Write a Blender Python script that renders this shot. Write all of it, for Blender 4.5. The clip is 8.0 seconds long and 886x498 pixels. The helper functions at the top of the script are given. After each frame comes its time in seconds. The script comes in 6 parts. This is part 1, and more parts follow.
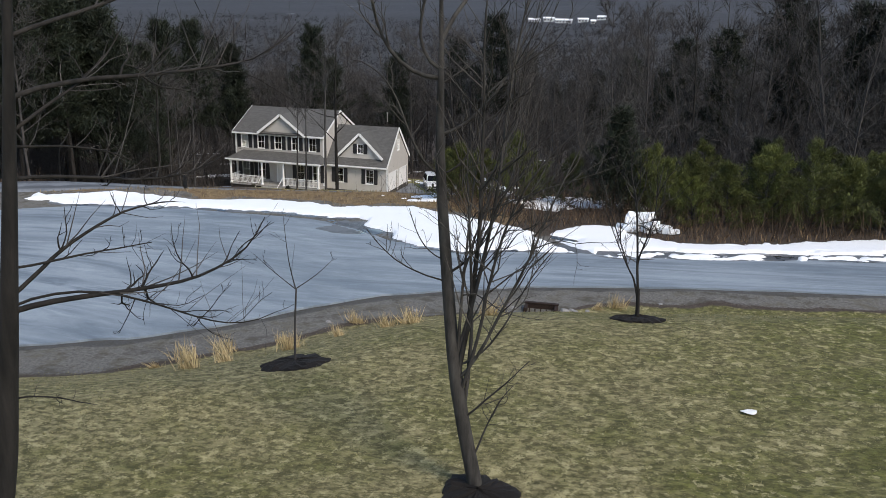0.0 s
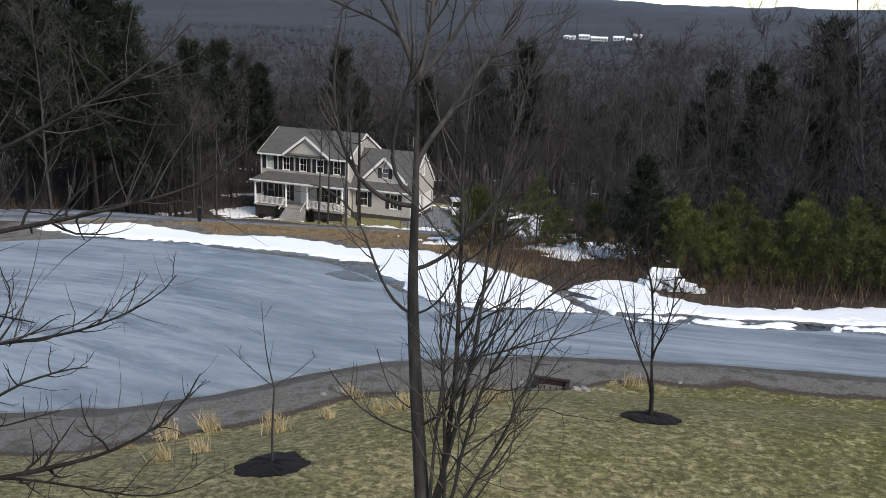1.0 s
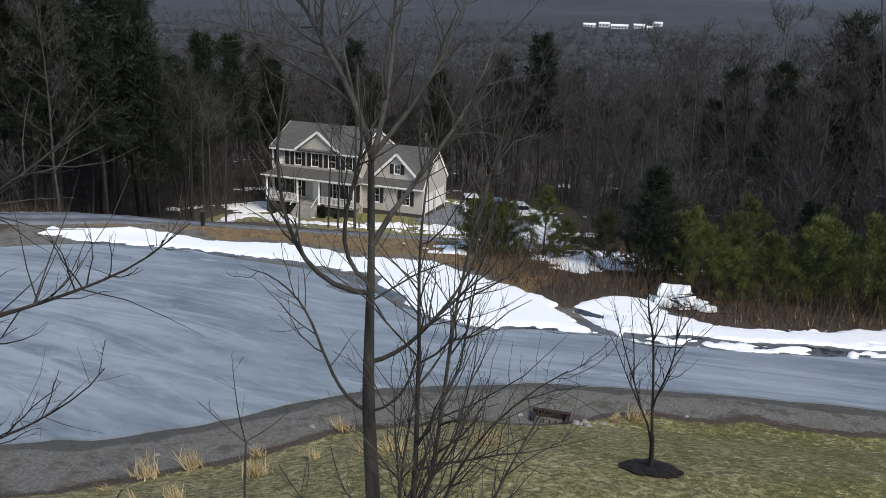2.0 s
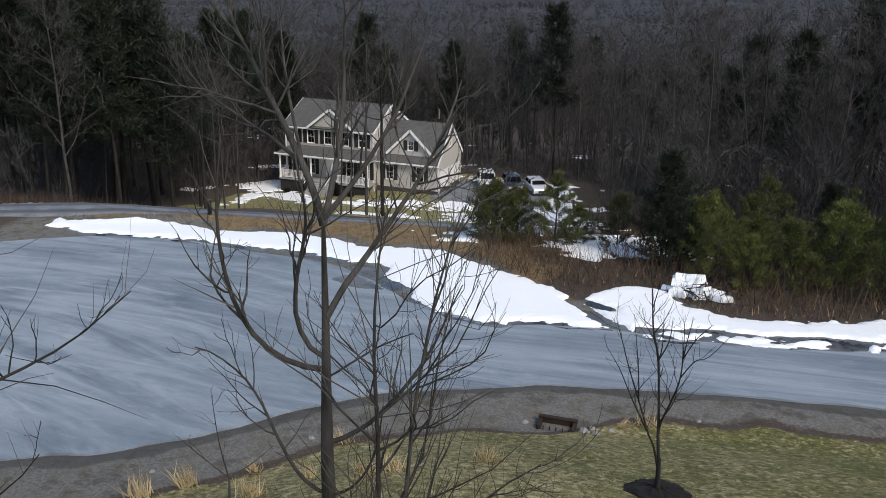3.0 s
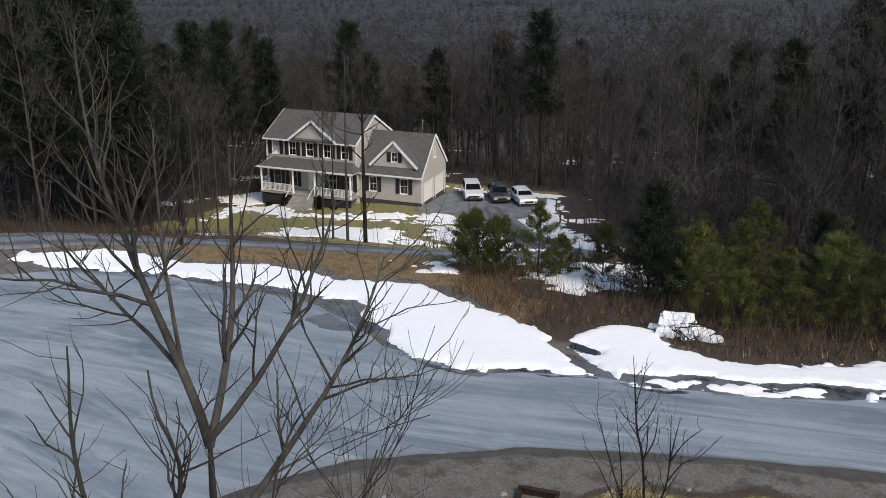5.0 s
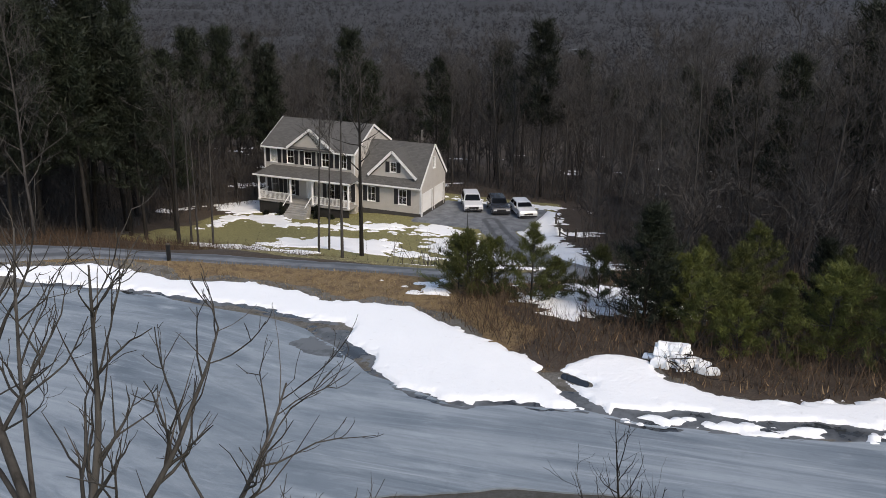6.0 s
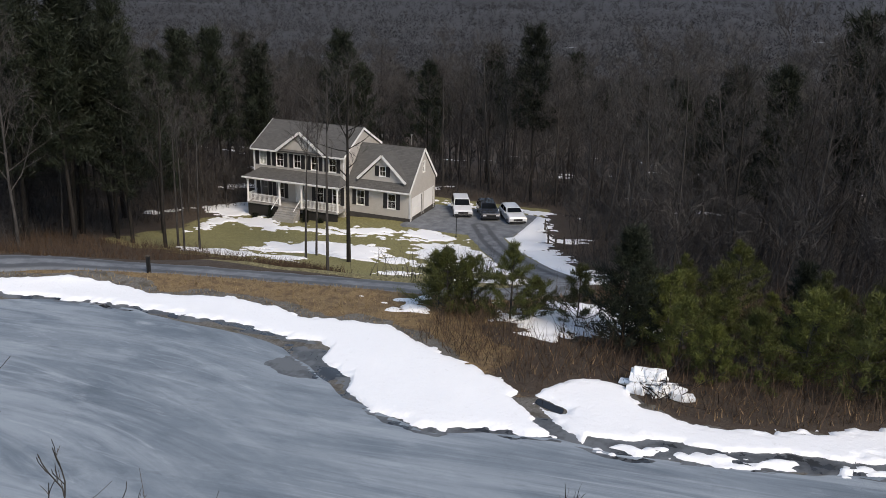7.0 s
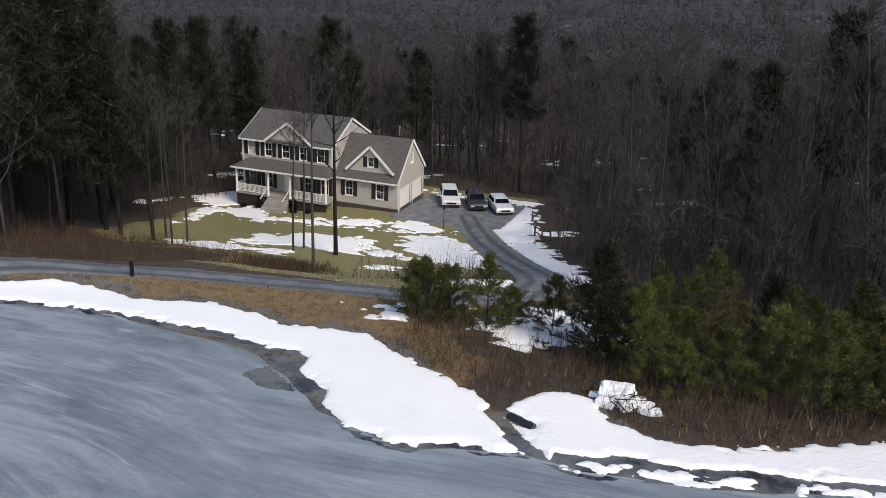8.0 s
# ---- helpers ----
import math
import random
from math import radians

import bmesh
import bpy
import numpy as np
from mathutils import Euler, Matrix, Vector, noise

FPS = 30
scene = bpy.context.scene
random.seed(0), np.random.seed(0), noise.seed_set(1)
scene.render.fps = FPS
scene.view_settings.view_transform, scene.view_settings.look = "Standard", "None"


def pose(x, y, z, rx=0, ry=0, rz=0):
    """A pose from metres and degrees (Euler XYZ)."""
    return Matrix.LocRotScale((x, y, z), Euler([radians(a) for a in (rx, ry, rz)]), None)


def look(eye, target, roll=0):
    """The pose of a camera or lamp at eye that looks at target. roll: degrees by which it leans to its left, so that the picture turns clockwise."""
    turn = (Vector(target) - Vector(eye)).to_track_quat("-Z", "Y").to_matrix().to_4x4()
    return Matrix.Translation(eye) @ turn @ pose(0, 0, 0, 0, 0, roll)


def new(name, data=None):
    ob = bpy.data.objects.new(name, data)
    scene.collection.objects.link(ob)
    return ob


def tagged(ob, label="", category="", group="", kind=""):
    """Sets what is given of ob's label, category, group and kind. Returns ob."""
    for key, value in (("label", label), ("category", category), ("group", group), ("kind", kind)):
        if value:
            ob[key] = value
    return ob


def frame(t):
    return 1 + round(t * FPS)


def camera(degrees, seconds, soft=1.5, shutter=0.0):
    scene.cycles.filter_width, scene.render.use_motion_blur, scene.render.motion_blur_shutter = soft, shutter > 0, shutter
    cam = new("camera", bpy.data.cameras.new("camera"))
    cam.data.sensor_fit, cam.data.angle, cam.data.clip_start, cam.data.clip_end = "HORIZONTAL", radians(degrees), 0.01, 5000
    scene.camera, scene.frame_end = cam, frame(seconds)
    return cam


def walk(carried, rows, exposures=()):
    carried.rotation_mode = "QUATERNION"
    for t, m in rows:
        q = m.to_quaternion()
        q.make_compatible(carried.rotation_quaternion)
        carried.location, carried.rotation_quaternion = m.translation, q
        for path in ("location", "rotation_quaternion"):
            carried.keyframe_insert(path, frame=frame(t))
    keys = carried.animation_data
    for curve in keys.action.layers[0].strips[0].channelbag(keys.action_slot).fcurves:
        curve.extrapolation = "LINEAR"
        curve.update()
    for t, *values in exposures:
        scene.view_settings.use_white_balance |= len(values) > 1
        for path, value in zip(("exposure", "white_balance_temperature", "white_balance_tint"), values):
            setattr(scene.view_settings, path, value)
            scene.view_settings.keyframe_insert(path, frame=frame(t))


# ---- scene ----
cam = camera(56.8, 8.0, soft=0.5)

PATH = [
    (0, (29.737, -81.972, 19.272), (29.211, -80.124, 18.717), 1.2),
    (0.5, (29.745, -81.033, 19.815), (29.188, -79.192, 19.269), 1.4),
    (1, (29.81, -80.179, 20.357), (29.213, -78.344, 19.832), 2.3),
    (1.5, (29.861, -79.506, 20.697), (29.237, -77.677, 20.181), 2.4),
    (1.7, (29.890, -79.262, 20.850), (29.265, -77.435, 20.326), 2.6),
    (2.8, (30.014, -77.965, 21.619), (29.348, -76.189, 20.985), 1.1),
    (3, (30.039, -77.779, 21.716), (29.369, -76.003, 21.086), 1.1),
    (3.5, (30.065, -77.328, 21.948), (29.387, -75.548, 21.338), 1.2),
    (4, (29.997, -76.86, 22.21), (29.325, -75.077, 21.601), 0.9),
    (4.5, (29.87, -76.35, 22.459), (29.211, -74.568, 21.834), 0.6),
    (4.7, (29.837, -76.216, 22.567), (29.189, -74.433, 21.932), 0.4),
    (6, (29.922, -74.747, 23.064), (29.267, -72.963, 22.441), 1.2),
    (6.5, (30.111, -74.371, 23.406), (29.463, -72.584, 22.783), 1.5),
    (7, (30.345, -74.083, 23.877), (29.702, -72.297, 23.245), 1.9),
    (7.5, (30.595, -73.843, 24.535), (29.955, -72.063, 23.885), 2.1),
    (8, (30.998, -73.87, 25.317), (30.374, -72.096, 24.634), 2.2),
]
walk(cam, [(t, look(eye, target, roll)) for t, eye, target, roll in PATH], [(0.0, 0.86, 7500, 11), (3.0, 0.75, 7500, 11), (6.0, 0.72, 8000, 13), (8.0, 0.71, 8000, 13)])


# ---------- lie of the land ----------
RB = (0.0414, -0.042, 7.5)        # road surface: slope along x, along y, height at the origin
BULB = (5.5, -58.9, 11.1)
NEAR_EDGE = [(60, -52.8), (44, -54.5), (35.5, -55.7), (33.1, -56.04), (30.45, -56.41), (27.67, -56.97), (26.2, -57.3), (24.8, -57.9), (23.0, -58.7), (21.4, -59.6), (19.9, -61.2), (18.4, -63.3), (16.3, -65.1)]
FAR_EDGE = [(10.3, -48.5), (13, -48.7), (15, -49.3), (17.5, -51.0), (19.5, -52.5), (21.4, -53.2), (22.6, -53.6), (24.3, -53.0), (26.4, -52.6), (28.3, -52.9), (31, -52.5), (33.9, -51.9), (36, -51.3), (44, -49.7), (60, -47.5)]


def smooth(a, b, v):
    k = np.clip((np.asarray(v, float) - a) / (b - a), 0, 1)
    return k * k * (3 - 2 * k)


def road_outline():
    """The edge of the asphalt: the street's two sides and the turning circle at its end."""
    cx, cy, r = BULB
    arc = [(cx + r * math.cos(a), cy + r * math.sin(a)) for a in np.linspace(radians(-42), radians(-285), 34)]
    return np.array(NEAR_EDGE + arc + FAR_EDGE)


OUTLINE = road_outline()


def edge_distance(x, y, line=OUTLINE, closed=True):
    """Distance to a polyline; inside a closed one it is negative."""
    x, y = np.asarray(x, float), np.asarray(y, float)
    best, inside = np.full(x.shape, 1e9), np.zeros(x.shape, bool)
    n = len(line)
    for i in range(n if closed else n - 1):
        (ax, ay), (bx, by) = line[i], line[(i + 1) % n]
        ux, uy = bx - ax, by - ay
        k = np.clip(((x - ax) * ux + (y - ay) * uy) / (ux * ux + uy * uy + 1e-12), 0, 1)
        best = np.minimum(best, np.hypot(x - ax - k * ux, y - ay - k * uy))
        if closed and abs(uy) > 1e-12:
            inside ^= ((ay > y) != (by > y)) & (x < ax + (y - ay) * ux / uy)
    return np.where(inside, -best, best)


def road_z(x, y):
    return RB[0] * np.asarray(x, float) + RB[1] * np.asarray(y, float) + RB[2]


YS = [-60, -44.75, -41.45, -38.7, -34.35, -26.27, -20, -14, -6, 0, 10, 25, 45, 90, 180, 350, 700, 1200, 2200, 3400, 4200, 9000]
WEST = [10.0, 9.75, 9.3, 9.0, 7.0, 3.6, 1.8, 0.55, 0.0, 0.0, -0.3, -1.4, -4, -11, -22, -34, -36, -18, 45, 152, 186, 176]
EAST = [11.0, 10.7, 10.3, 9.9, 8.9, 6.6, 4.7, 3.2, 1.7, 1.0, 0.2, -1.0, -4, -11, -22, -34, -36, -18, 45, 152, 186, 176]


def ground_z(x, y):
    """The height of the ground: lawn bank, road bed, the yard's slope, woods, valley and far ridge."""
    x, y = np.asarray(x, float), np.asarray(y, float)
    d = edge_distance(x, y)
    plane = road_z(np.clip(x, -12, 60), np.clip(y, -90, -40))
    rise = np.interp(d, [0, 0.5, 1.5, 2.6, 3.6, 5, 6.5, 7.5, 9, 14, 40, 200], [0, 0.02, 0.06, 0.15, 0.5, 1.08, 1.55, 1.80, 1.95, 2.34, 4.6, 16])
    level = 10.95 + 0.035 * np.clip(x - 29, 0, 40)
    south = plane + (level - plane) * smooth(0, 2.5, d) + rise
    side = smooth(3, 28, x) + 0.02 * np.clip(x - 28, 0, 40) * 1.0
    north = np.interp(y, YS, WEST) * (1 - side) + np.interp(y, YS, EAST) * side
    north = north - 0.05 * np.clip(-x - 2, 0, 40) * smooth(-46, -30, y) * (1 - smooth(40, 200, y))
    north = plane + (north - plane) * smooth(0, 5, d)
    north = north - 28 * smooth(-1300, 300, x) * smooth(1800, 3400, y)
    mix = smooth(-58, -54.5, y - 0.12 * np.clip(x - 24, -10, 40))
    z = south * (1 - mix) + north * mix
    return np.where(d < 0, plane - 0.06, z - 0.06 * (1 - smooth(0, 0.4, d)))


# ---------- world, sun, exposure ----------
world = bpy.data.worlds.new("sky")
scene.world = world
world.use_nodes = True
wn = world.node_tree
sky = wn.nodes.new("ShaderNodeTexSky")
sky.sky_type, sky.sun_disc = "NISHITA", False
sky.sun_elevation, sky.sun_rotation = radians(43), radians(124)
sky.air_density, sky.dust_density, sky.altitude = 1.0, 0.4, 200
sky.ozone_density = 2.0
wn.nodes["Background"].inputs[1].default_value = 0.13
wn.links.new(sky.outputs[0], wn.nodes["Background"].inputs[0])
sun_light = bpy.data.lights.new("sun", "SUN")
sun_light.energy, sun_light.angle, sun_light.color = 1.7, radians(20.0), (1.0, 0.97, 0.93)
sun = new("sun", sun_light)
sun.matrix_world = look((60, -60, 78), (0, -20, 10))


# ---------- materials ----------
class Shade:
    """A node material: coordinates in metres, noise, ramps and mixes."""

    def __init__(self, name, rough=0.8, metal=0.0):
        self.mat = bpy.data.materials.new(name)
        self.mat.use_nodes = True
        self.tree = self.mat.node_tree
        self.bsdf = self.tree.nodes["Principled BSDF"]
        self.bsdf.inputs["Roughness"].default_value = rough
        self.bsdf.inputs["Metallic"].default_value = metal
        self.bsdf.inputs["Specular IOR Level"].default_value = 0.3
        self.coord = self.tree.nodes.new("ShaderNodeTexCoord").outputs["Object"]

    def node(self, kind, **sets):
        n = self.tree.nodes.new(kind)
        for key, value in sets.items():
            n.inputs[key].default_value = value
        return n

    def link(self, a, b):
        self.tree.links.new(a, b)
        return b

    def scaled(self, sx, sy, sz):
        n = self.node("ShaderNodeMapping")
        n.inputs["Scale"].default_value = (sx, sy, sz)
        self.link(self.coord, n.inputs["Vector"])
        return n.outputs[0]

    def noise(self, scale, detail=4.0, rough=0.6, vector=None, distort=0.0):
        n = self.node("ShaderNodeTexNoise", Scale=scale, Detail=detail, Roughness=rough, Distortion=distort)
        self.link(vector or self.coord, n.inputs["Vector"])
        return n.outputs["Fac"]

    def ramp(self, value, *stops):
        n = self.tree.nodes.new("ShaderNodeValToRGB")
        e = n.color_ramp.elements
        while len(e) < len(stops):
            e.new(0.5)
        for slot, (at, c) in zip(e, stops):
            slot.position = at
            slot.color = (*c, 1) if isinstance(c, tuple) else (c, c, c, 1)
        self.link(value, n.inputs[0])
        return n.outputs[0]

    def mix(self, fac, a, b, mode="MIX"):
        n = self.tree.nodes.new("ShaderNodeMix")
        n.data_type, n.blend_type = "RGBA", mode
        for slot, v in ((0, fac), (6, a), (7, b)):
            if isinstance(v, tuple):
                n.inputs[slot].default_value = (*v, 1)
            elif isinstance(v, (int, float)):
                n.inputs[slot].default_value = v
            else:
                self.link(v, n.inputs[slot])
        return n.outputs[2]

    def calc(self, op, a, b=0.0):
        n = self.tree.nodes.new("ShaderNodeMath")
        n.operation = op
        for slot, v in ((0, a), (1, b)):
            if isinstance(v, (int, float)):
                n.inputs[slot].default_value = v
            else:
                self.link(v, n.inputs[slot])
        return n.outputs[0]

    def colour(self, value):
        if isinstance(value, tuple):
            self.bsdf.inputs["Base Color"].default_value = (*value, 1)
        else:
            self.link(value, self.bsdf.inputs["Base Color"])
        return self

    def bump(self, value, strength=0.5, distance=0.02):
        n = self.node("ShaderNodeBump", Strength=strength, Distance=distance)
        self.link(value, n.inputs["Height"])
        self.link(n.outputs[0], self.bsdf.inputs["Normal"])
        return self

    def random(self):
        return self.tree.nodes.new("ShaderNodeObjectInfo").outputs["Random"]

    def island(self):
        return self.tree.nodes.new("ShaderNodeNewGeometry").outputs["Random Per Island"]

    def attribute(self, name):
        n = self.tree.nodes.new("ShaderNodeAttribute")
        n.attribute_name = name
        return n


def plain(name, c, rough=0.7, vary=0.25, scale=6.0, metal=0.0, bump=0.0):
    """A paint or stone of one colour with mottling at two scales."""
    s = Shade(name, rough, metal)
    big, fine = s.noise(scale * 0.15, 3), s.noise(scale * 4, 5)
    low, high = tuple(v * (1 - vary) for v in c), tuple(min(1, v * (1 + vary)) for v in c)
    s.colour(s.mix(s.ramp(s.mix(0.5, big, fine), (0.35, 0.0), (0.65, 1.0)), low, high))
    if bump:
        s.bump(fine, bump, 0.01)
    return s.mat


def bark_material(name, dark, light, scale=9.0):
    s = Shade(name, 0.9)
    grain = s.noise(1.0, 6, 0.65, s.scaled(scale, scale, scale * 0.16))
    blotch = s.noise(1.3, 3)
    base = s.mix(s.ramp(grain, (0.35, 0.0), (0.68, 1.0)), dark, light)
    base = s.mix(s.ramp(blotch, (0.45, 0.0), (0.75, 0.45)), base, tuple(v * 1.5 for v in light))
    tone = s.calc("ADD", s.calc("MULTIPLY", s.random(), 0.5), 0.75)
    mul = s.tree.nodes.new("ShaderNodeCombineColor")
    for k in range(3):
        s.link(tone, mul.inputs[k])
    s.colour(s.mix(1.0, base, mul.outputs[0], "MULTIPLY")).bump(grain, 0.7, 0.02)
    return s.mat


def leaf_material(name, dark, light):
    s = Shade(name, 0.65)
    tone = s.calc("ADD", s.calc("MULTIPLY", s.random(), 0.8), 0.55)
    mul = s.tree.nodes.new("ShaderNodeCombineColor")
    for k in range(3):
        s.link(tone, mul.inputs[k])
    s.colour(s.mix(1.0, s.mix(s.mix(0.6, s.island(), s.noise(0.8, 3)), dark, light), mul.outputs[0], "MULTIPLY"))
    return s.mat


def twig_material(name, dark, light):
    s = Shade(name, 0.9)
    s.colour(s.mix(s.island(), dark, light))
    return s.mat


def ground_material():
    s = Shade("ground_cover", 0.95)
    zone, far = s.attribute("zone").outputs["Color"], s.attribute("far").outputs["Fac"]
    split = s.node("ShaderNodeSeparateColor")
    s.link(zone, split.inputs[0])
    fine, mid, big = s.noise(14, 6, 0.7), s.noise(2.2, 5, 0.65), s.noise(0.35, 4, 0.6)
    tuft = s.noise(1.0, 5, 0.7, s.scaled(5.0, 9.0, 5.0), 0.4)
    litter = s.mix(s.ramp(fine, (0.3, 0.0), (0.7, 1.0)), (0.033, 0.026, 0.021), (0.104, 0.081, 0.063))
    litter = s.mix(s.ramp(mid, (0.4, 0.0), (0.62, 0.8)), litter, (0.052, 0.036, 0.026))
    green = s.mix(s.ramp(tuft, (0.32, 0.0), (0.66, 1.0)), (0.044, 0.046, 0.012), (0.165, 0.160, 0.045))
    straw = s.mix(s.ramp(tuft, (0.34, 0.0), (0.68, 1.0)), (0.084, 0.070, 0.030), (0.36, 0.31, 0.155))
    place = s.node("ShaderNodeSeparateXYZ")
    s.link(s.coord, place.inputs[0])
    dry = s.calc("ADD", s.mix(0.62, mid, big), s.calc("MULTIPLY", s.calc("SUBTRACT", 28.0, place.outputs[0]), 0.012))
    lawn = s.mix(s.ramp(dry, (0.38, 0.0), (0.58, 1.0)), green, straw)
    lawn = s.mix(s.ramp(s.noise(7, 4, 0.7), (0.48, 0.0), (0.58, 0.68)), lawn, (0.050, 0.047, 0.015))
    lawn = s.mix(s.ramp(s.noise(4.3, 5, 0.75), (0.55, 0.0), (0.62, 0.6)), lawn, (0.46, 0.40, 0.21))
    lawn = s.mix(s.calc("MULTIPLY", s.attribute("yard").outputs["Fac"], 0.55), lawn, s.mix(mid, (0.165, 0.165, 0.066), (0.28, 0.265, 0.122)))
    stone = s.tree.nodes.new("ShaderNodeTexVoronoi")
    stone.inputs["Scale"].default_value = 22
    s.link(s.coord, stone.inputs["Vector"])
    gravel = s.mix(s.ramp(fine, (0.3, 0.0), (0.7, 1.0)), (0.066, 0.063, 0.057), (0.25, 0.238, 0.218))
    gravel = s.mix(0.4, gravel, s.ramp(stone.outputs["Color"], (0.0, (0.05, 0.045, 0.04)), (1.0, (0.16, 0.147, 0.132))))
    gravel = s.mix(s.ramp(mid, (0.48, 0.0), (0.62, 0.75)), gravel, (0.112, 0.100, 0.070))
    gravel = s.mix(s.ramp(s.noise(1.1, 5, 0.7), (0.52, 0.0), (0.62, 0.5)), gravel, (0.040, 0.037, 0.033))
    tan = s.mix(s.ramp(fine, (0.3, 0.0), (0.7, 1.0)), (0.10, 0.065, 0.032), (0.30, 0.21, 0.11))
    tan = s.mix(s.ramp(mid, (0.45, 0.0), (0.65, 0.8)), tan, (0.10, 0.065, 0.04))
    rough = s.mix(0.5, fine, mid)

    def edge(v):
        return s.ramp(s.calc("ADD", v, s.calc("MULTIPLY", s.calc("SUBTRACT", rough, 0.5), 0.9)), (0.42, 0.0), (0.58, 1.0))

    c = s.mix(edge(split.outputs[2]), litter, tan)
    c = s.mix(edge(split.outputs[0]), c, lawn)
    c = s.mix(edge(split.outputs[1]), c, gravel)
    c = s.mix(s.ramp(s.calc("ADD", s.attribute("damp").outputs["Fac"], s.calc("MULTIPLY", s.calc("SUBTRACT", rough, 0.5), 0.8)), (0.4, 0.0), (0.6, 0.6)), c, (0.045, 0.043, 0.041))
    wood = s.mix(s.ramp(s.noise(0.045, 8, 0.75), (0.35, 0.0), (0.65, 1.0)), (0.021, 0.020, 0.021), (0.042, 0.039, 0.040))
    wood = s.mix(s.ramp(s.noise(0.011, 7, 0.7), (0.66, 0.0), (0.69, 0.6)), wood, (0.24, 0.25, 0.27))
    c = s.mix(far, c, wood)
    # evergreen: weight of the distance haze painted bluish into the far ground
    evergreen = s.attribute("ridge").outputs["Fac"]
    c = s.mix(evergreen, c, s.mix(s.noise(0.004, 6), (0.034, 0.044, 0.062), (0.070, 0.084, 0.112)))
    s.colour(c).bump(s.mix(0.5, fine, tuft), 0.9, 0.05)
    return s.mat


def asphalt_material():
    s = Shade("salted_asphalt", 0.62)
    sep = s.node("ShaderNodeSeparateXYZ")
    s.link(s.coord, sep.inputs[0])
    dx = s.calc("SUBTRACT", sep.outputs[0], BULB[0])
    ring = s.calc("ADD", sep.outputs[1], s.calc("MULTIPLY", s.calc("MULTIPLY", dx, dx), 0.012))
    bend = s.calc("ADD", sep.outputs[1], s.calc("MULTIPLY", sep.outputs[0], -0.05))

    def streaks(along, across, thin):
        v = s.node("ShaderNodeCombineXYZ")
        s.link(s.calc("MULTIPLY", sep.outputs[0], along), v.inputs[0])
        s.link(s.calc("MULTIPLY", across, thin), v.inputs[1])
        return s.noise(1.0, 6, 0.66, v.outputs[0], 0.9)

    far = s.ramp(s.calc("MULTIPLY", s.calc("SUBTRACT", sep.outputs[0], 14.0), 0.12), (0.0, 0.0), (1.0, 1.0))
    marks = s.mix(far, streaks(0.13, ring, 0.80), streaks(0.07, bend, 1.1))
    thin = s.mix(far, streaks(0.28, ring, 2.2), streaks(0.12, bend, 2.8))
    fine, big = s.noise(60, 4, 0.7), s.noise(0.22, 4, 0.6)
    # blue of the sky's reflection on the asphalt is mixed into these colours
    base = s.mix(s.ramp(big, (0.3, 0.0), (0.7, 1.0)), (0.150, 0.190, 0.228), (0.245, 0.290, 0.328))
    base = s.mix(s.ramp(marks, (0.46, 0.0), (0.62, 0.75)), base, (0.36, 0.41, 0.45))
    patch = s.mix(0.5, s.noise(0.55, 6, 0.7, s.scaled(0.5, 1.3, 1.0), 0.6), s.noise(2.4, 6, 0.7, s.scaled(0.4, 1.4, 1.0), 0.5))
    base = s.mix(s.ramp(patch, (0.52, 0.0), (0.66, 0.55)), base, (0.38, 0.435, 0.48))
    base = s.mix(s.ramp(patch, (0.34, 0.45), (0.46, 0.0)), base, (0.120, 0.150, 0.180))
    base = s.mix(s.ramp(thin, (0.57, 0.0), (0.70, 0.5)), base, (0.50, 0.55, 0.59))
    base = s.mix(s.ramp(marks, (0.32, 0.65), (0.45, 0.0)), base, (0.100, 0.130, 0.160))
    base = s.mix(s.ramp(fine, (0.3, 0.35), (0.7, 0.0)), base, (0.06, 0.062, 0.066))
    crack = s.tree.nodes.new("ShaderNodeTexVoronoi")
    crack.feature = "DISTANCE_TO_EDGE"
    crack.inputs["Scale"].default_value = 0.16
    warp = s.node("ShaderNodeVectorMath")
    warp.operation = "ADD"
    s.link(s.coord, warp.inputs[0])
    wavy = s.node("ShaderNodeTexNoise", Scale=0.9, Detail=4.0)
    s.link(s.coord, wavy.inputs["Vector"])
    s.link(wavy.outputs["Color"], warp.inputs[1])
    s.link(warp.outputs[0], crack.inputs["Vector"])
    base = s.mix(s.ramp(crack.outputs["Distance"], (0.0, 0.10), (0.004, 0.0)), base, (0.05, 0.055, 0.06))
    s.colour(base).bump(fine, 0.25, 0.004)
    return s.mat


def drive_material():
    s = Shade("driveway_asphalt", 0.7)
    track = s.attribute("track").outputs["Fac"]
    cloudy, fine = s.noise(0.9, 5, 0.65), s.noise(30, 4, 0.7)
    wheel = s.calc("ABSOLUTE", s.calc("SUBTRACT", track, s.calc("ADD", 0.62, s.calc("MULTIPLY", s.calc("SUBTRACT", cloudy, 0.5), 0.5))))
    base = s.mix(s.ramp(cloudy, (0.35, 0.0), (0.65, 1.0)), (0.115, 0.125, 0.138), (0.235, 0.25, 0.265))
    base = s.mix(s.ramp(wheel, (0.16, 0.75), (0.36, 0.0)), base, (0.060, 0.064, 0.070))
    base = s.mix(s.ramp(fine, (0.3, 0.3), (0.7, 0.0)), base, (0.06, 0.06, 0.063))
    s.colour(base).bump(fine, 0.3, 0.006)
    return s.mat


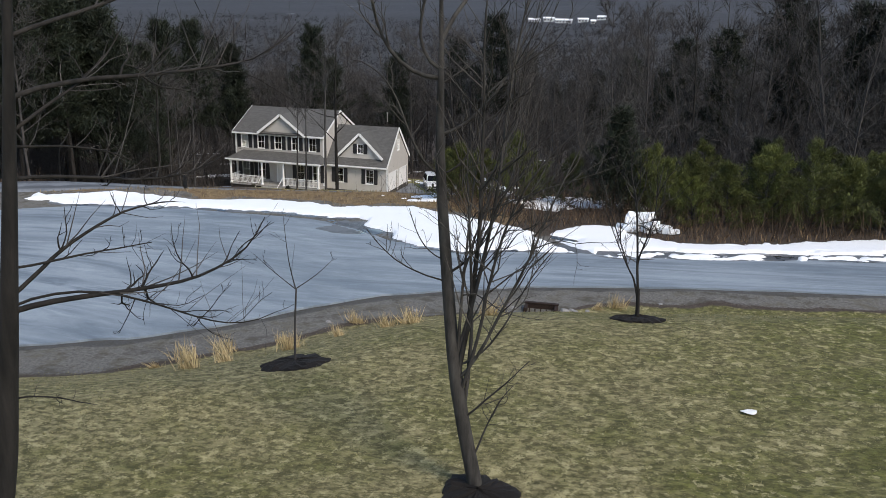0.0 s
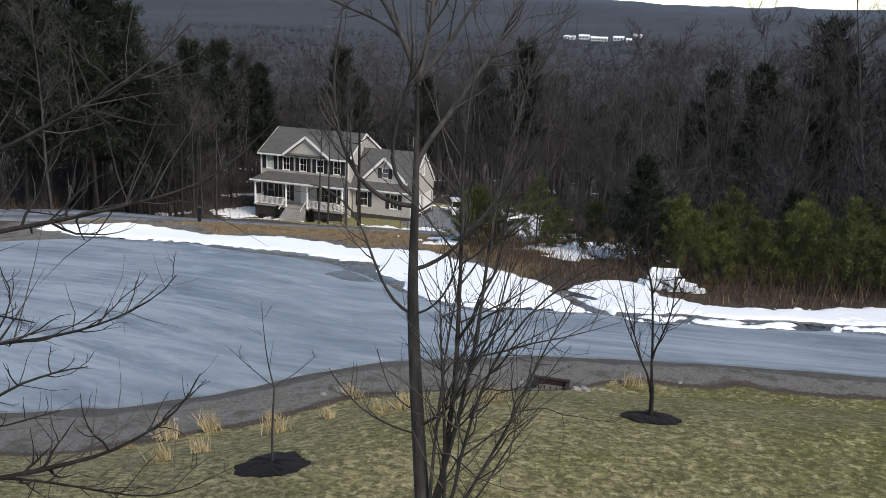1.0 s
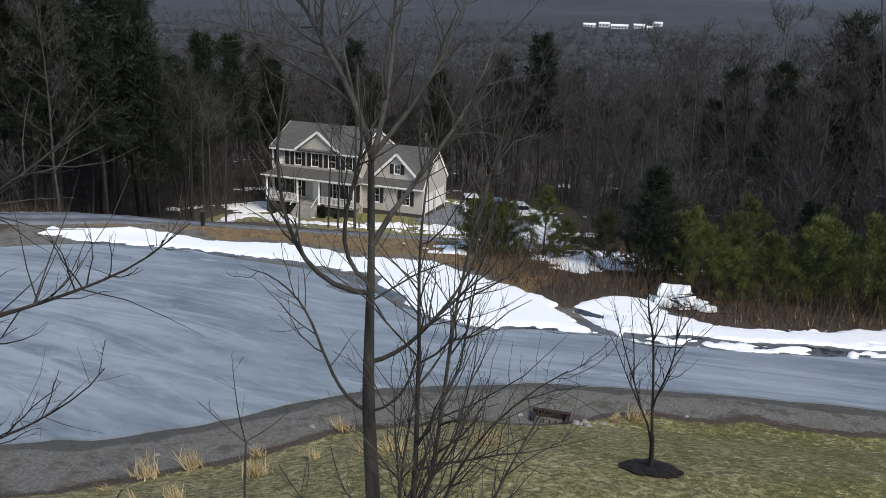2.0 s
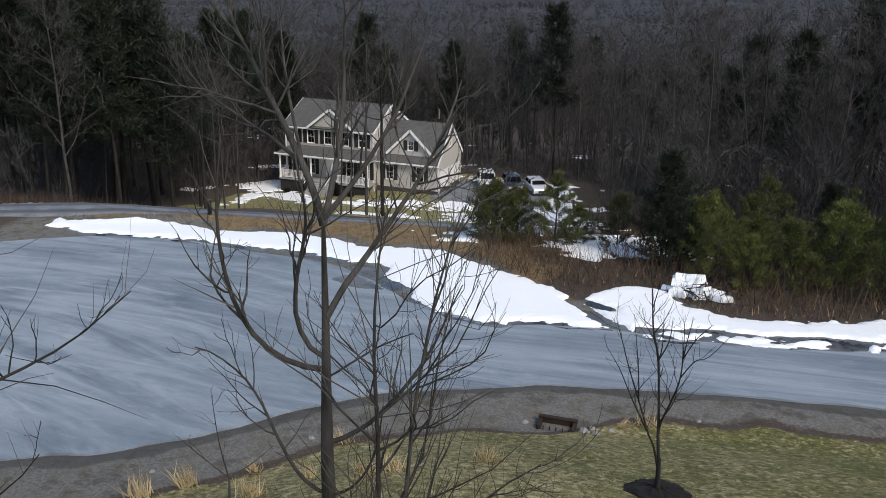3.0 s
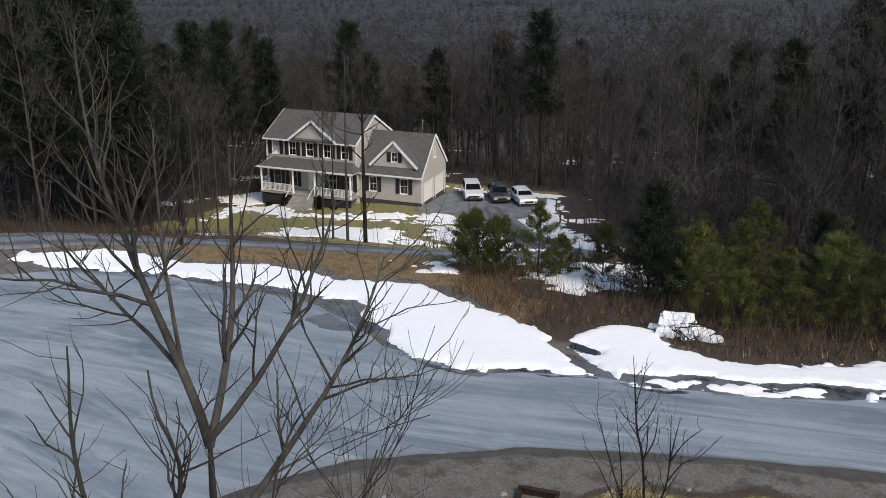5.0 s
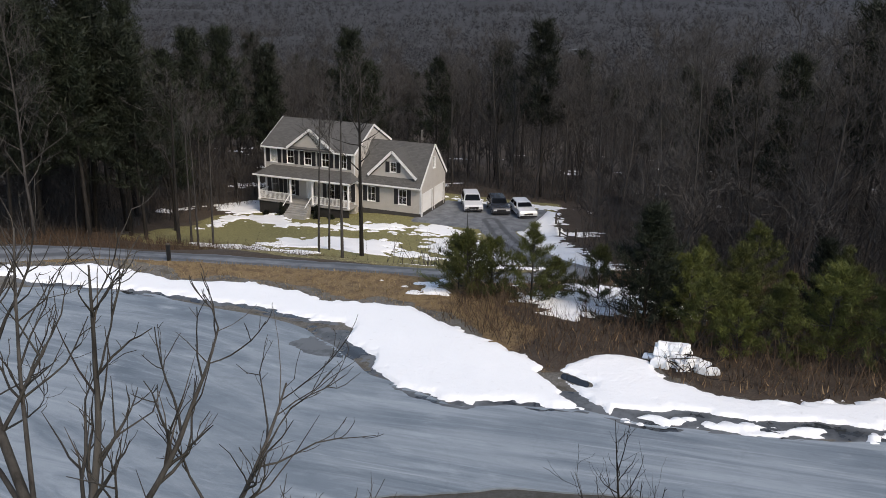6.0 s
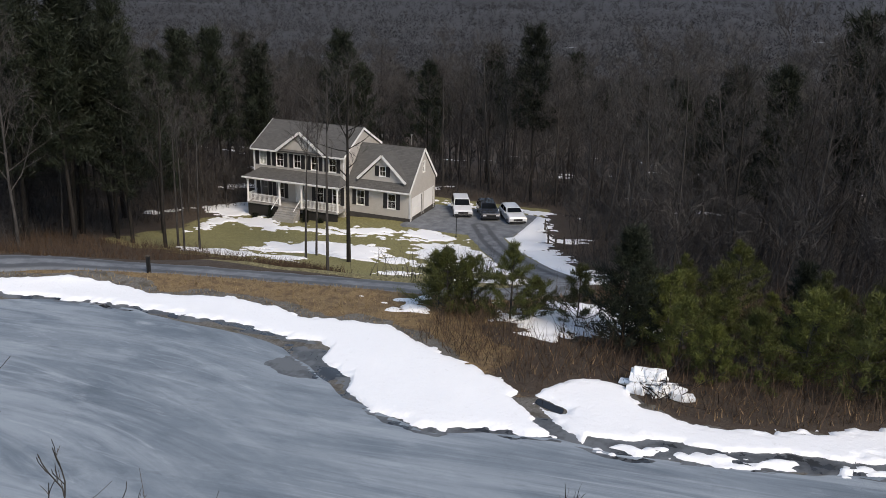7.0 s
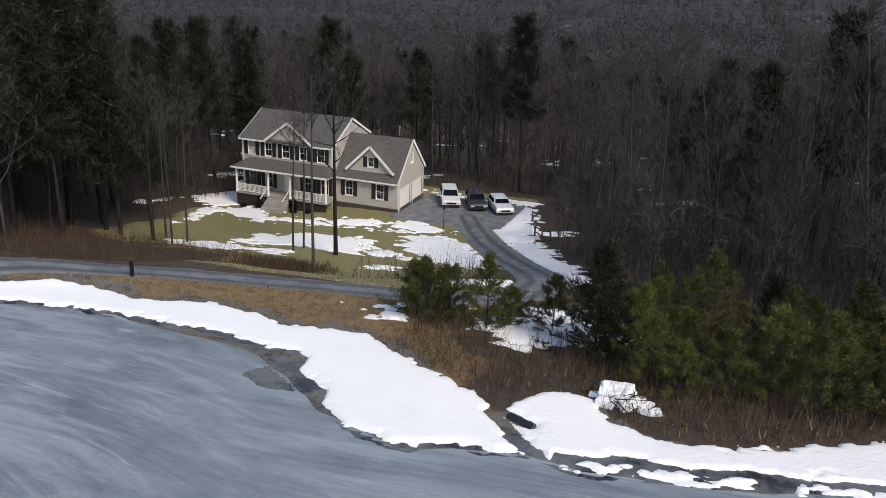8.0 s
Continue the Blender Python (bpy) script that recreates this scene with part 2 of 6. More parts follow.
def wet_material():
    s = Shade("wet_asphalt", 0.35)
    pool = s.noise(0.8, 5, 0.65)
    s.colour(s.mix(s.ramp(pool, (0.42, 0.0), (0.58, 1.0)), (0.034, 0.037, 0.041), (0.125, 0.135, 0.145)))
    s.link(s.ramp(pool, (0.40, 0.08), (0.50, 0.6)), s.bsdf.inputs["Roughness"])
    return s.mat


def snow_material():
    s = Shade("old_snow", 0.55)
    s.bsdf.inputs["Subsurface Weight"].default_value = 0.0
    dirt = s.ramp(s.noise(3.0, 6, 0.7), (0.62, 0.0), (0.78, 0.35))
    c = s.mix(s.noise(0.6, 4), (0.87, 0.885, 0.90), (0.94, 0.945, 0.95))
    s.colour(s.mix(dirt, c, (0.42, 0.39, 0.36))).bump(s.noise(6, 6, 0.65), 0.6, 0.06)
    return s.mat


def siding_material():
    s = Shade("clapboard_siding", 0.6)
    sep = s.node("ShaderNodeSeparateXYZ")
    s.link(s.coord, sep.inputs[0])
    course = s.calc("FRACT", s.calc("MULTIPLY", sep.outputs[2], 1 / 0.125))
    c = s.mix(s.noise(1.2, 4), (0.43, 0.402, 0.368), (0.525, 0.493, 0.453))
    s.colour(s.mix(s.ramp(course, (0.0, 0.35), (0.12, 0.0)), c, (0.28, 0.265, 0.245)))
    s.bump(course, 0.6, 0.012)
    return s.mat


def shingle_material():
    s = Shade("roof_shingles", 0.9)
    brick = s.tree.nodes.new("ShaderNodeTexBrick")
    brick.inputs["Scale"].default_value = 1.0
    brick.inputs["Brick Width"].default_value, brick.inputs["Row Height"].default_value = 0.32, 0.14
    brick.inputs["Mortar Size"].default_value = 0.008
    brick.inputs["Color1"].default_value, brick.inputs["Color2"].default_value = (0.078, 0.077, 0.074, 1), (0.124, 0.121, 0.115, 1)
    brick.inputs["Mortar"].default_value = (0.05, 0.046, 0.042, 1)
    s.link(s.coord, brick.inputs["Vector"])
    s.colour(s.mix(0.35, brick.outputs["Color"], s.mix(s.noise(0.7, 5), (0.075, 0.074, 0.071), (0.128, 0.124, 0.117))))
    s.bump(s.noise(40, 3), 0.4, 0.01)
    return s.mat


def glass_material():
    s = Shade("window_glass", 0.04)
    s.bsdf.inputs["Base Color"].default_value = (0.9, 0.95, 0.97, 1)
    s.bsdf.inputs["Transmission Weight"].default_value = 1.0
    s.bsdf.inputs["IOR"].default_value = 1.45
    return s.mat


GROUND, ASPHALT, SNOW = ground_material(), asphalt_material(), snow_material()
SIDING, SHINGLE, GLASS = siding_material(), shingle_material(), glass_material()
WHITE_TRIM = plain("white_trim_paint", (0.78, 0.77, 0.75), 0.5, 0.06)
SHUTTER = plain("black_shutter_paint", (0.022, 0.022, 0.024), 0.5, 0.2)
CONCRETE = plain("grey_concrete", (0.20, 0.19, 0.175), 0.9, 0.25, bump=0.3)
# foundation darkened for the shade and planting at the wall's foot
FOUNDATION = plain("shaded_foundation", (0.06, 0.056, 0.052), 0.9, 0.3, bump=0.3)
# near-black colour standing in for shade in rooms and hollows
SHADE_BLACK = plain("shade_black", (0.03, 0.028, 0.026), 0.95, 0.2)
DRIVE, WET_ROAD = drive_material(), wet_material()
BARK = bark_material("grey_brown_bark", (0.019, 0.0172, 0.0162), (0.064, 0.058, 0.0545))
# lighter copy of the maple bark: sunlight on the upper limbs as colour
BARK_SUNLIT = bark_material("sunlit_maple_bark", (0.019, 0.017, 0.0155), (0.086, 0.079, 0.072))
BARK_DARK = bark_material("dark_bark", (0.007, 0.0063, 0.0057), (0.025, 0.0215, 0.019))
BARK_GREY = bark_material("young_maple_bark", (0.014, 0.0125, 0.011), (0.062, 0.056, 0.050))
TWIG = twig_material("bare_twigs", (0.026, 0.0235, 0.0225), (0.086, 0.078, 0.074))
TWIG_PALE = twig_material("pale_twigs", (0.024, 0.020, 0.018), (0.080, 0.070, 0.061))
# bluish copy of the twigs with the valley's haze put into its colour
TWIG_HAZED = twig_material("hazed_twigs", (0.018, 0.0184, 0.020), (0.052, 0.053, 0.058))
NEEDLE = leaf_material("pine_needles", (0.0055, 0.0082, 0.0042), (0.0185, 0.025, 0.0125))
NEEDLE_YOUNG = leaf_material("young_pine_needles", (0.011, 0.018, 0.006), (0.115, 0.125, 0.027))
BRUSHWOOD = twig_material("brown_brush", (0.029, 0.019, 0.013), (0.105, 0.068, 0.044))
LITTER = twig_material("dead_leaves", (0.05, 0.033, 0.020), (0.28, 0.19, 0.11))
STRAW = twig_material("dry_grass", (0.30, 0.22, 0.11), (0.66, 0.53, 0.31))
TAN_GRASS = twig_material("tan_grass", (0.10, 0.068, 0.036), (0.34, 0.25, 0.135))
BLADE = twig_material("lawn_blades", (0.052, 0.054, 0.014), (0.35, 0.30, 0.14))
MULCH = plain("black_mulch", (0.011, 0.009, 0.008), 0.95, 0.5, 20, bump=0.9)
RUST = plain("rusty_iron", (0.030, 0.018, 0.013), 0.85, 0.5, 12, bump=0.5)
STONE = plain("grey_stone", (0.26, 0.25, 0.24), 0.9, 0.35, 8, bump=0.5)
WET = plain("wet_dark_water", (0.012, 0.013, 0.015), 0.06, 0.2)
BLACK_IRON = plain("black_iron", (0.015, 0.015, 0.016), 0.5, 0.2)
POST_WOOD = plain("weathered_post", (0.09, 0.075, 0.06), 0.9, 0.35, 10, bump=0.4)


# ---------- mesh helpers ----------
def mesh_from(name, verts, faces, material, smoothed=False):
    me = bpy.data.meshes.new(name)
    me.from_pydata([tuple(v) for v in verts] if not isinstance(verts, np.ndarray) else verts.tolist(), [], faces)
    me.materials.append(material)
    if smoothed:
        me.polygons.foreach_set("use_smooth", [True] * len(me.polygons))
    me.update()
    return me


def thing(name, label, category, place=(0, 0, 0), turn=0.0, group="", kind=""):
    """The Empty at a thing's base that carries its parts."""
    ob = new(name)
    ob.matrix_basis = pose(*place, 0, 0, turn)
    return tagged(ob, label, category, group, kind)


def child(name, me, parent, label="", at=None):
    ob = new(name, me)
    ob.parent = parent
    if at is not None:
        ob.matrix_basis = at
    return tagged(ob, label)


def part(name, bm, material, parent, label="", at=None):
    """Links a bmesh as one mesh object under a thing or a part."""
    me = bpy.data.meshes.new(name)
    bm.to_mesh(me)
    bm.free()
    me.materials.append(material)
    return child(name, me, parent, label, at)


def box(bm, x0, x1, y0, y1, z0, z1, bevel=0.0):
    v = [bm.verts.new(p) for p in ((x0, y0, z0), (x1, y0, z0), (x1, y1, z0), (x0, y1, z0), (x0, y0, z1), (x1, y0, z1), (x1, y1, z1), (x0, y1, z1))]
    f = [bm.faces.new([v[i] for i in q]) for q in ((3, 2, 1, 0), (4, 5, 6, 7), (0, 1, 5, 4), (1, 2, 6, 5), (2, 3, 7, 6), (3, 0, 4, 7))]
    if bevel:
        bmesh.ops.bevel(bm, geom=list({e for q in f for e in q.edges}), offset=bevel, segments=2, affect="EDGES")
    return bm


def boxes(*rows, bevel=0.0):
    bm = bmesh.new()
    for r in rows:
        box(bm, *r, bevel=bevel)
    return bm


def prism(outline, axis, a, b):
    """A flat outline pushed from a to b along an axis; outline points lie in the other two axes in order."""
    def at(p, w):
        return {"x": (w, *p), "y": (p[0], w, p[1]), "z": (*p, w)}[axis]
    bm = bmesh.new()
    lo, hi = [bm.verts.new(at(p, a)) for p in outline], [bm.verts.new(at(p, b)) for p in outline]
    n = len(outline)
    bm.faces.new(lo[::-1])
    bm.faces.new(hi)
    for i in range(n):
        bm.faces.new((lo[i], lo[(i + 1) % n], hi[(i + 1) % n], hi[i]))
    bmesh.ops.recalc_face_normals(bm, faces=bm.faces)
    return bm


def lathe(profile, sides=16):
    """A turned shape from (radius, height) pairs."""
    bm = bmesh.new()
    rings = [[bm.verts.new((r * math.cos(a), r * math.sin(a), z)) for a in np.linspace(0, 2 * math.pi, sides, endpoint=False)] for r, z in profile]
    for lo, hi in zip(rings, rings[1:]):
        for i in range(sides):
            bm.faces.new((lo[i], lo[(i + 1) % sides], hi[(i + 1) % sides], hi[i]))
    bm.faces.new(rings[0][::-1])
    bm.faces.new(rings[-1])
    return bm


def lattice(ix, iy, seed):
    h = (ix.astype(np.int64) * 374761393 + iy.astype(np.int64) * 668265263 + seed * 2147483) & 0x7FFFFFFF
    h = ((h ^ (h >> 13)) * 1274126177) & 0x7FFFFFFF
    return ((h ^ (h >> 16)) & 0xFFFF) / 65535.0


def fbm(x, y, scale=1.0, octaves=4, seed=0):
    """Smooth noise in -1..1 over the plan."""
    x, y, total, gain, norm = np.asarray(x, float) * scale, np.asarray(y, float) * scale, 0.0, 1.0, 0.0
    for k in range(octaves):
        ix, iy = np.floor(x), np.floor(y)
        fx, fy = x - ix, y - iy
        fx, fy = fx * fx * (3 - 2 * fx), fy * fy * (3 - 2 * fy)
        ix, iy = ix.astype(np.int64), iy.astype(np.int64)
        a, b = lattice(ix, iy, seed + k), lattice(ix + 1, iy, seed + k)
        c, d = lattice(ix, iy + 1, seed + k), lattice(ix + 1, iy + 1, seed + k)
        total = total + gain * ((a + (b - a) * fx) * (1 - fy) + (c + (d - c) * fx) * fy)
        norm, gain, x, y = norm + gain, gain * 0.5, x * 2.03 + 17.1, y * 2.03 - 9.7
    return total / norm * 2 - 1


def sheet(xs, ys, height, keep=None):
    """A draped grid: vertices, quads and the grid's coordinates."""
    gx, gy = np.meshgrid(xs, ys)
    gz = height(gx, gy)
    nx, ny = len(xs), len(ys)
    i = np.arange(nx * ny).reshape(ny, nx)
    quads = np.stack([i[:-1, :-1], i[:-1, 1:], i[1:, 1:], i[1:, :-1]], -1).reshape(-1, 4)
    verts = np.stack([gx, gy, gz], -1).reshape(-1, 3)
    if keep is not None:
        ok = keep(gx, gy).reshape(-1)
        quads = quads[ok[quads].any(1)]
        used = np.unique(quads)
        back = np.full(len(verts), -1)
        back[used] = np.arange(len(used))
        verts, quads = verts[used], back[quads]
    return verts, quads.tolist()


# ---------- ground ----------
DRIVE_LINE = np.array([(-22, -59), (-14, -53), (-6, -47.4), (-1, -44.4), (2.4, -43.1), (5.5, -41.9), (9, -41.25), (12.5, -40.75), (16, -40.35), (19, -39.95), (21, -39.0), (22.3, -37.2), (22.3, -33.5), (21.7, -29.5), (19.7, -22), (16.7, -15), (12.5, -8.0), (9.2, -2.6), (6.8, 2)])


def drive_distance(x, y):
    """Distance beyond the driveway's edge, the parking court by the garage included."""
    d = edge_distance(x, y, DRIVE_LINE, closed=False) - 1.15 - 0.4 * smooth(-38.2, -36.0, y)
    qx, qy = np.abs(x - 5.3) - 5.4, np.abs(y - 3.6) - 4.6
    court = np.hypot(np.maximum(qx, 0), np.maximum(qy, 0)) + np.minimum(np.maximum(qx, qy), 0) - 0.4
    return np.minimum(d, court)


def land_z(x, y):
    """The ground with its small unevenness and the driveway's bed."""
    z = ground_z(x, y)
    d = edge_distance(x, y)
    far = smooth(60, 400, y)
    z = z + fbm(x, y, 0.35, 4, 5) * 0.10 * smooth(1.5, 6, d) + fbm(x, y, 0.01, 4, 8) * 9 * far + fbm(x, y, 0.0016, 4, 9) * 26 * smooth(900, 2600, y)
    line = np.interp(x, DRIVE_LINE[:11, 0], DRIVE_LINE[:11, 1])
    z = z - 1.7 * smooth(1.3, 7, y - line) * (1 - smooth(-1, 7, x)) * (1 - smooth(-38, -24, y)) * smooth(-60, -25, x)
    z = z + 0.22 * np.exp(-((y - line + 1.95) / 0.75) ** 2) * smooth(-3, 4, x) * (1 - smooth(18, 21, x))
    return z - 0.05 * (1 - smooth(-0.2, 0.5, drive_distance(x, y)))


BANK_X = [-2, 0.8, 3.4, 6.2, 8.6, 10.3, 12.4, 13.9, 14.9, 16.2, 16.8, 17.0, 18.0, 18.7, 19.05, 20, 21.1, 22.2, 23.1, 23.5, 24.6, 25.2, 26.0, 26.2, 26.8, 27.4, 27.8, 28.2, 28.5, 29.4, 29.6, 30.3, 31, 32.4, 34.2, 35.6, 37, 44, 62]
BANK_LOW = [-48.2, -48.16, -47.86, -47.51, -47.6, -47.6, -47.8, -48.1, -48.3, -48.3, -48.6, -49.7, -50.35, -50.8, -51.8, -52.5, -53.0, -53.3, -53.4, -52.9, -52.6, -52.52, -52.42, -52.4, -52.48, -52.55, -52.6, -52.65, -52.61, -52.5, -52.48, -52.39, -52.3, -52.1, -51.55, -51.3, -51.0, -49.4, -47.0]
BANK_TOP = [-47.3, -46.0, -45.5, -45.9, -45.42, -45.29, -45.63, -46.2, -46.2, -46.12, -46.08, -46.06, -46.13, -46.6, -46.83, -47.47, -48.2, -48.74, -49.13, -49.31, -49.8, -49.6, -48.6, -48.52, -48.3, -48.42, -48.5, -49.07, -49.5, -49.91, -50.0, -50.3, -50.2, -49.8, -49.1, -48.3, -47.5, -45.9, -43.9]



def build_ground():
    def spread(edge, start, grow, limit):
        out, step = [], start
        while edge < limit:
            step *= grow
            edge += step
            out.append(edge)
        return out

    xs = sorted([-v for v in spread(26, 0.6, 1.12, 4400)] + list(np.arange(-26, -6, 0.6)) + list(np.arange(-6, 48, 0.3)) + spread(47.7, 0.3, 1.12, 4400))
    ys = sorted([-v for v in spread(86, 0.5, 1.15, 700)] + list(np.arange(-86, -40, 0.3)) + list(np.arange(-40, 12, 0.5)) + spread(11.5, 0.5, 1.06, 4700))
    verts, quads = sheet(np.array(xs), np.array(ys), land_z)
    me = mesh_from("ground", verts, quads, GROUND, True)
    x, y = verts[:, 0], verts[:, 1]
    d = edge_distance(x, y)
    tilted = y - 0.12 * np.clip(x - 24, -10, 40)
    north = smooth(-57.5, -55, tilted)
    south = 1 - north
    wob = fbm(x, y, 0.6, 4, 21)
    wide = 1.3 + 0.9 * (1 - smooth(26, 30, x))
    gravel = (1 - smooth(wide - 0.3, wide + 0.6, d + wob * 0.7)) * south + (1 - smooth(0.3, 1.6, d + wob * 0.6)) * north
    lawn = smooth(wide, wide + 0.9, d + wob * 0.6) * south * smooth(-140, -100, y)
    yard = 1 - smooth(0.75, 1.1, np.hypot((x + 3) / 21.0, (y + 15) / 21.5) + wob * 0.12)
    yard = np.maximum(yard, (1 - smooth(11, 14, y)) * smooth(-4, 0, y) * smooth(-20, -17, x) * (1 - smooth(11, 13, x)))
    bare = smooth(-39, -36, y) * (1 - smooth(-26.5, -22.5, y - 0.2 * np.clip(-x, 0, 20) + wob * 3)) * (1 - smooth(-5, 0, x + wob * 2))
    lawn = np.maximum(lawn, yard * north * smooth(-39.4, -38.0, y) * (1 - 0.85 * bare))
    shelf = smooth(0, 0.6, np.interp(x, BANK_X, BANK_TOP) + np.where(x < 22, 0.9, 0.3) - y + wob * 0.8) * north * smooth(-6, -2, x)
    gravel = np.maximum(gravel, shelf * smooth(0, 0.3, d))
    lawn = np.maximum(lawn, north * smooth(-39.8, -38.9, y) * (1 - smooth(-34, -30, y)) * smooth(1, 5, x + wob * 2) * (1 - smooth(19.5, 21.5, x)))
    tan = north * smooth(0.5, 1.5, d) * (1 - smooth(-39.6, -38.4, y)) * (1 - smooth(20, 25, x + wob * 3)) * smooth(-7, 0, x) * (1 - smooth(-0.6, 0.4, y - np.interp(x, DRIVE_LINE[:11, 0], DRIVE_LINE[:11, 1])))
    tan = np.maximum(tan, 0.12 * bare * north)
    zone = np.stack([lawn, gravel, tan, np.ones_like(x)], -1)
    me.attributes.new("zone", "FLOAT_COLOR", "POINT").data.foreach_set("color", zone.ravel())
    me.attributes.new("yard", "FLOAT", "POINT").data.foreach_set("value", yard * north)
    me.attributes.new("damp", "FLOAT", "POINT").data.foreach_set("value", (1 - smooth(0.35, 0.8, d + wob * 0.4)) * south)
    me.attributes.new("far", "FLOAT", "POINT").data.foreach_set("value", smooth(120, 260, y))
    # weight of the painted haze, growing with distance
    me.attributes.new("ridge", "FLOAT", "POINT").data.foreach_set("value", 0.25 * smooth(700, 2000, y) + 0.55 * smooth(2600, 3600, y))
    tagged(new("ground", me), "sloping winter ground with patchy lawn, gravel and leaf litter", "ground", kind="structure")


def build_road():
    bm = bmesh.new()
    line = []
    n = len(OUTLINE)
    for i in range(n):
        a, b = OUTLINE[i], OUTLINE[(i + 1) % n]
        steps = max(1, int(np.hypot(*(b - a)) / 0.4))
        line += [a + (b - a) * k / steps for k in range(steps)]
    line = np.array(line)
    line += np.stack([fbm(line[:, 0], line[:, 1], 0.9, 3, 31), fbm(line[:, 0], line[:, 1], 0.9, 3, 32)], -1) * 0.16
    top = [bm.verts.new((x, y, float(road_z(x, y)))) for x, y in line]
    low = [bm.verts.new((x, y, float(road_z(x, y)) - 0.12)) for x, y in line]
    bm.faces.new(top)
    for i in range(len(top)):
        j = (i + 1) % len(top)
        bm.faces.new((top[i], low[i], low[j], top[j]))
    bmesh.ops.recalc_face_normals(bm, faces=bm.faces)
    bmesh.ops.triangulate(bm, faces=bm.faces)
    me = bpy.data.meshes.new("road")
    bm.to_mesh(me)
    bm.free()
    me.materials.append(ASPHALT)
    tagged(new("road", me), "grey asphalt street ending in a turning circle, streaked with road salt", "road", kind="structure")


def build_driveway():
    xs, ys = np.arange(-24, 28, 0.25), np.arange(-60, 9.5, 0.25)
    keep = lambda x, y: (drive_distance(x, y) < 0.3) & (edge_distance(x, y) > 0.6)
    height = lambda x, y: ground_z(x, y) + 0.07 * np.tanh(-drive_distance(x, y) / 0.15 + fbm(x, y, 1.3, 2, 44) * 0.8) - 0.02
    verts, quads = sheet(xs, ys, height, keep)
    me = mesh_from("driveway", verts, quads, DRIVE, True)
    me.attributes.new("track", "FLOAT", "POINT").data.foreach_set("value", edge_distance(verts[:, 0], verts[:, 1], DRIVE_LINE, closed=False))
    tagged(new("driveway", me), "dark asphalt driveway curving down to the garage", "driveway", kind="structure")


def snow_sheet(name, label, xs, ys, depth, thick=0.16, kind="structure", lift=0.0, material=SNOW, category="snow"):
    """Snow lying where depth(x, y) is positive, tapering into the ground at its ragged edge."""
    verts, quads = sheet(xs, ys, lambda x, y: np.maximum(land_z(x, y), np.where(edge_distance(x, y) < 0, road_z(x, y), -99)) + lift + thick * np.tanh(depth(x, y) / 0.18), lambda x, y: depth(x, y) > -0.12)
    tagged(new(name, mesh_from(name, verts, quads, material, True)), label, category, kind=kind)


def bank_snow(x, y, melted=True):
    s = np.minimum(y - np.interp(x, BANK_X, BANK_LOW), np.interp(x, BANK_X, BANK_TOP) - y)
    s = np.minimum(s, np.minimum(x + 2.3, 70 - x))
    s = s + 0.05 + fbm(x, y, 0.7, 4, 51) * 0.20 + fbm(x * 0.6, y, 2.6, 4, 52) * 0.20
    if not melted:
        return s
    s = s - 0.16 * np.maximum(0, fbm(x * 0.5, y, 1.9, 3, 57)) * smooth(0.9, 0.0, y - np.interp(x, BANK_X, BANK_LOW))
    run = np.abs(x - np.interp(y, [-53.2, -52.3, -51.9, -51.05, -50.5, -49.6], [27.4, 26.6, 26.05, 25.45, 24.8, 24.85])) - 0.36
    s = np.minimum(s, (run + fbm(x, y, 1.5, 3, 53) * 0.16) * 1.5)
    strip = np.abs(y - np.interp(x, [27, 28.2, 29.4, 31, 32.4, 34.2, 37, 44, 60], [-52.3, -52.12, -51.9, -51.62, -51.4, -51.1, -50.6, -49.0, -46.8])) - 0.24 - fbm(x * 0.5, y, 1.7, 5, 54) * 0.75
    s = np.where(x > 27.3, np.minimum(s, strip * 1.4 + 0.05), s)
    pool = np.maximum(np.abs(x - 25.74) / 0.58, np.abs(y + 50.60 + 0.42 * (x - 25.74)) / 0.28) - 1
    s = np.where(x > 26.2, s + fbm(x * 0.45, y, 4.2, 4, 55) * 0.42, s)
    return np.minimum(s, pool * 0.4) + fbm(x * 0.6, y, 4.5, 4, 56) * 0.22


# centre x, y, half-lengths, turn in degrees of each patch of snow left in the yard
FRONT_PATCHES = [(-9.8, -6.0, 4.4, 0.8, 2), (-1.4, -4.2, 3.2, 0.7, 20), (3.6, -3.6, 2.8, 0.85, 0), (-19.9, -1.0, 2.6, 2.2, 20), (-18.6, -7.0, 0.8, 2.2, 15), (-15.4, -4.6, 2.2, 0.9, 10), (-9.3, -19.0, 3.1, 1.5, 10), (-3.9, -12.6, 4.6, 2.1, 20), (-0.6, -12.6, 2.6, 1.6, 25), (-3.6, -19.0, 1.1, 0.7, 15), (6.4, -7.0, 2.4, 1.2, -15), (8.4, -10.2, 3.9, 2.3, -40), (12.2, -14.4, 3.2, 1.5, -42), (4.6, -12.6, 2.3, 0.6, 5), (6.8, -18.7, 1.2, 0.6, 5)]
SIDE_PATCHES = [(18.9, -32.2, 1.5, 1.9, 40), (5.0, 9.6, 1.6, 0.6, 0), (8.6, 9.7, 2.4, 0.7, 0), (1.2, 9.3, 1.1, 0.5, 0), (-27.5, -4.8, 1.4, 0.5, 40), (-26.9, 9.6, 2.2, 0.9, 15), (18.0, -43.4, 0.5, 0.5, 0), (17.0, -43.0, 0.25, 0.2, 0), (23.8, -43.0, 2.0, 1.3, 20), (26.3, -42.8, 1.1, 0.5, 10), (24.4, -40.4, 1.3, 0.5, 10), (15.8, -1.4, 1.6, 0.6, 20), (24.2, -24.5, 0.9, 0.5, 30)]


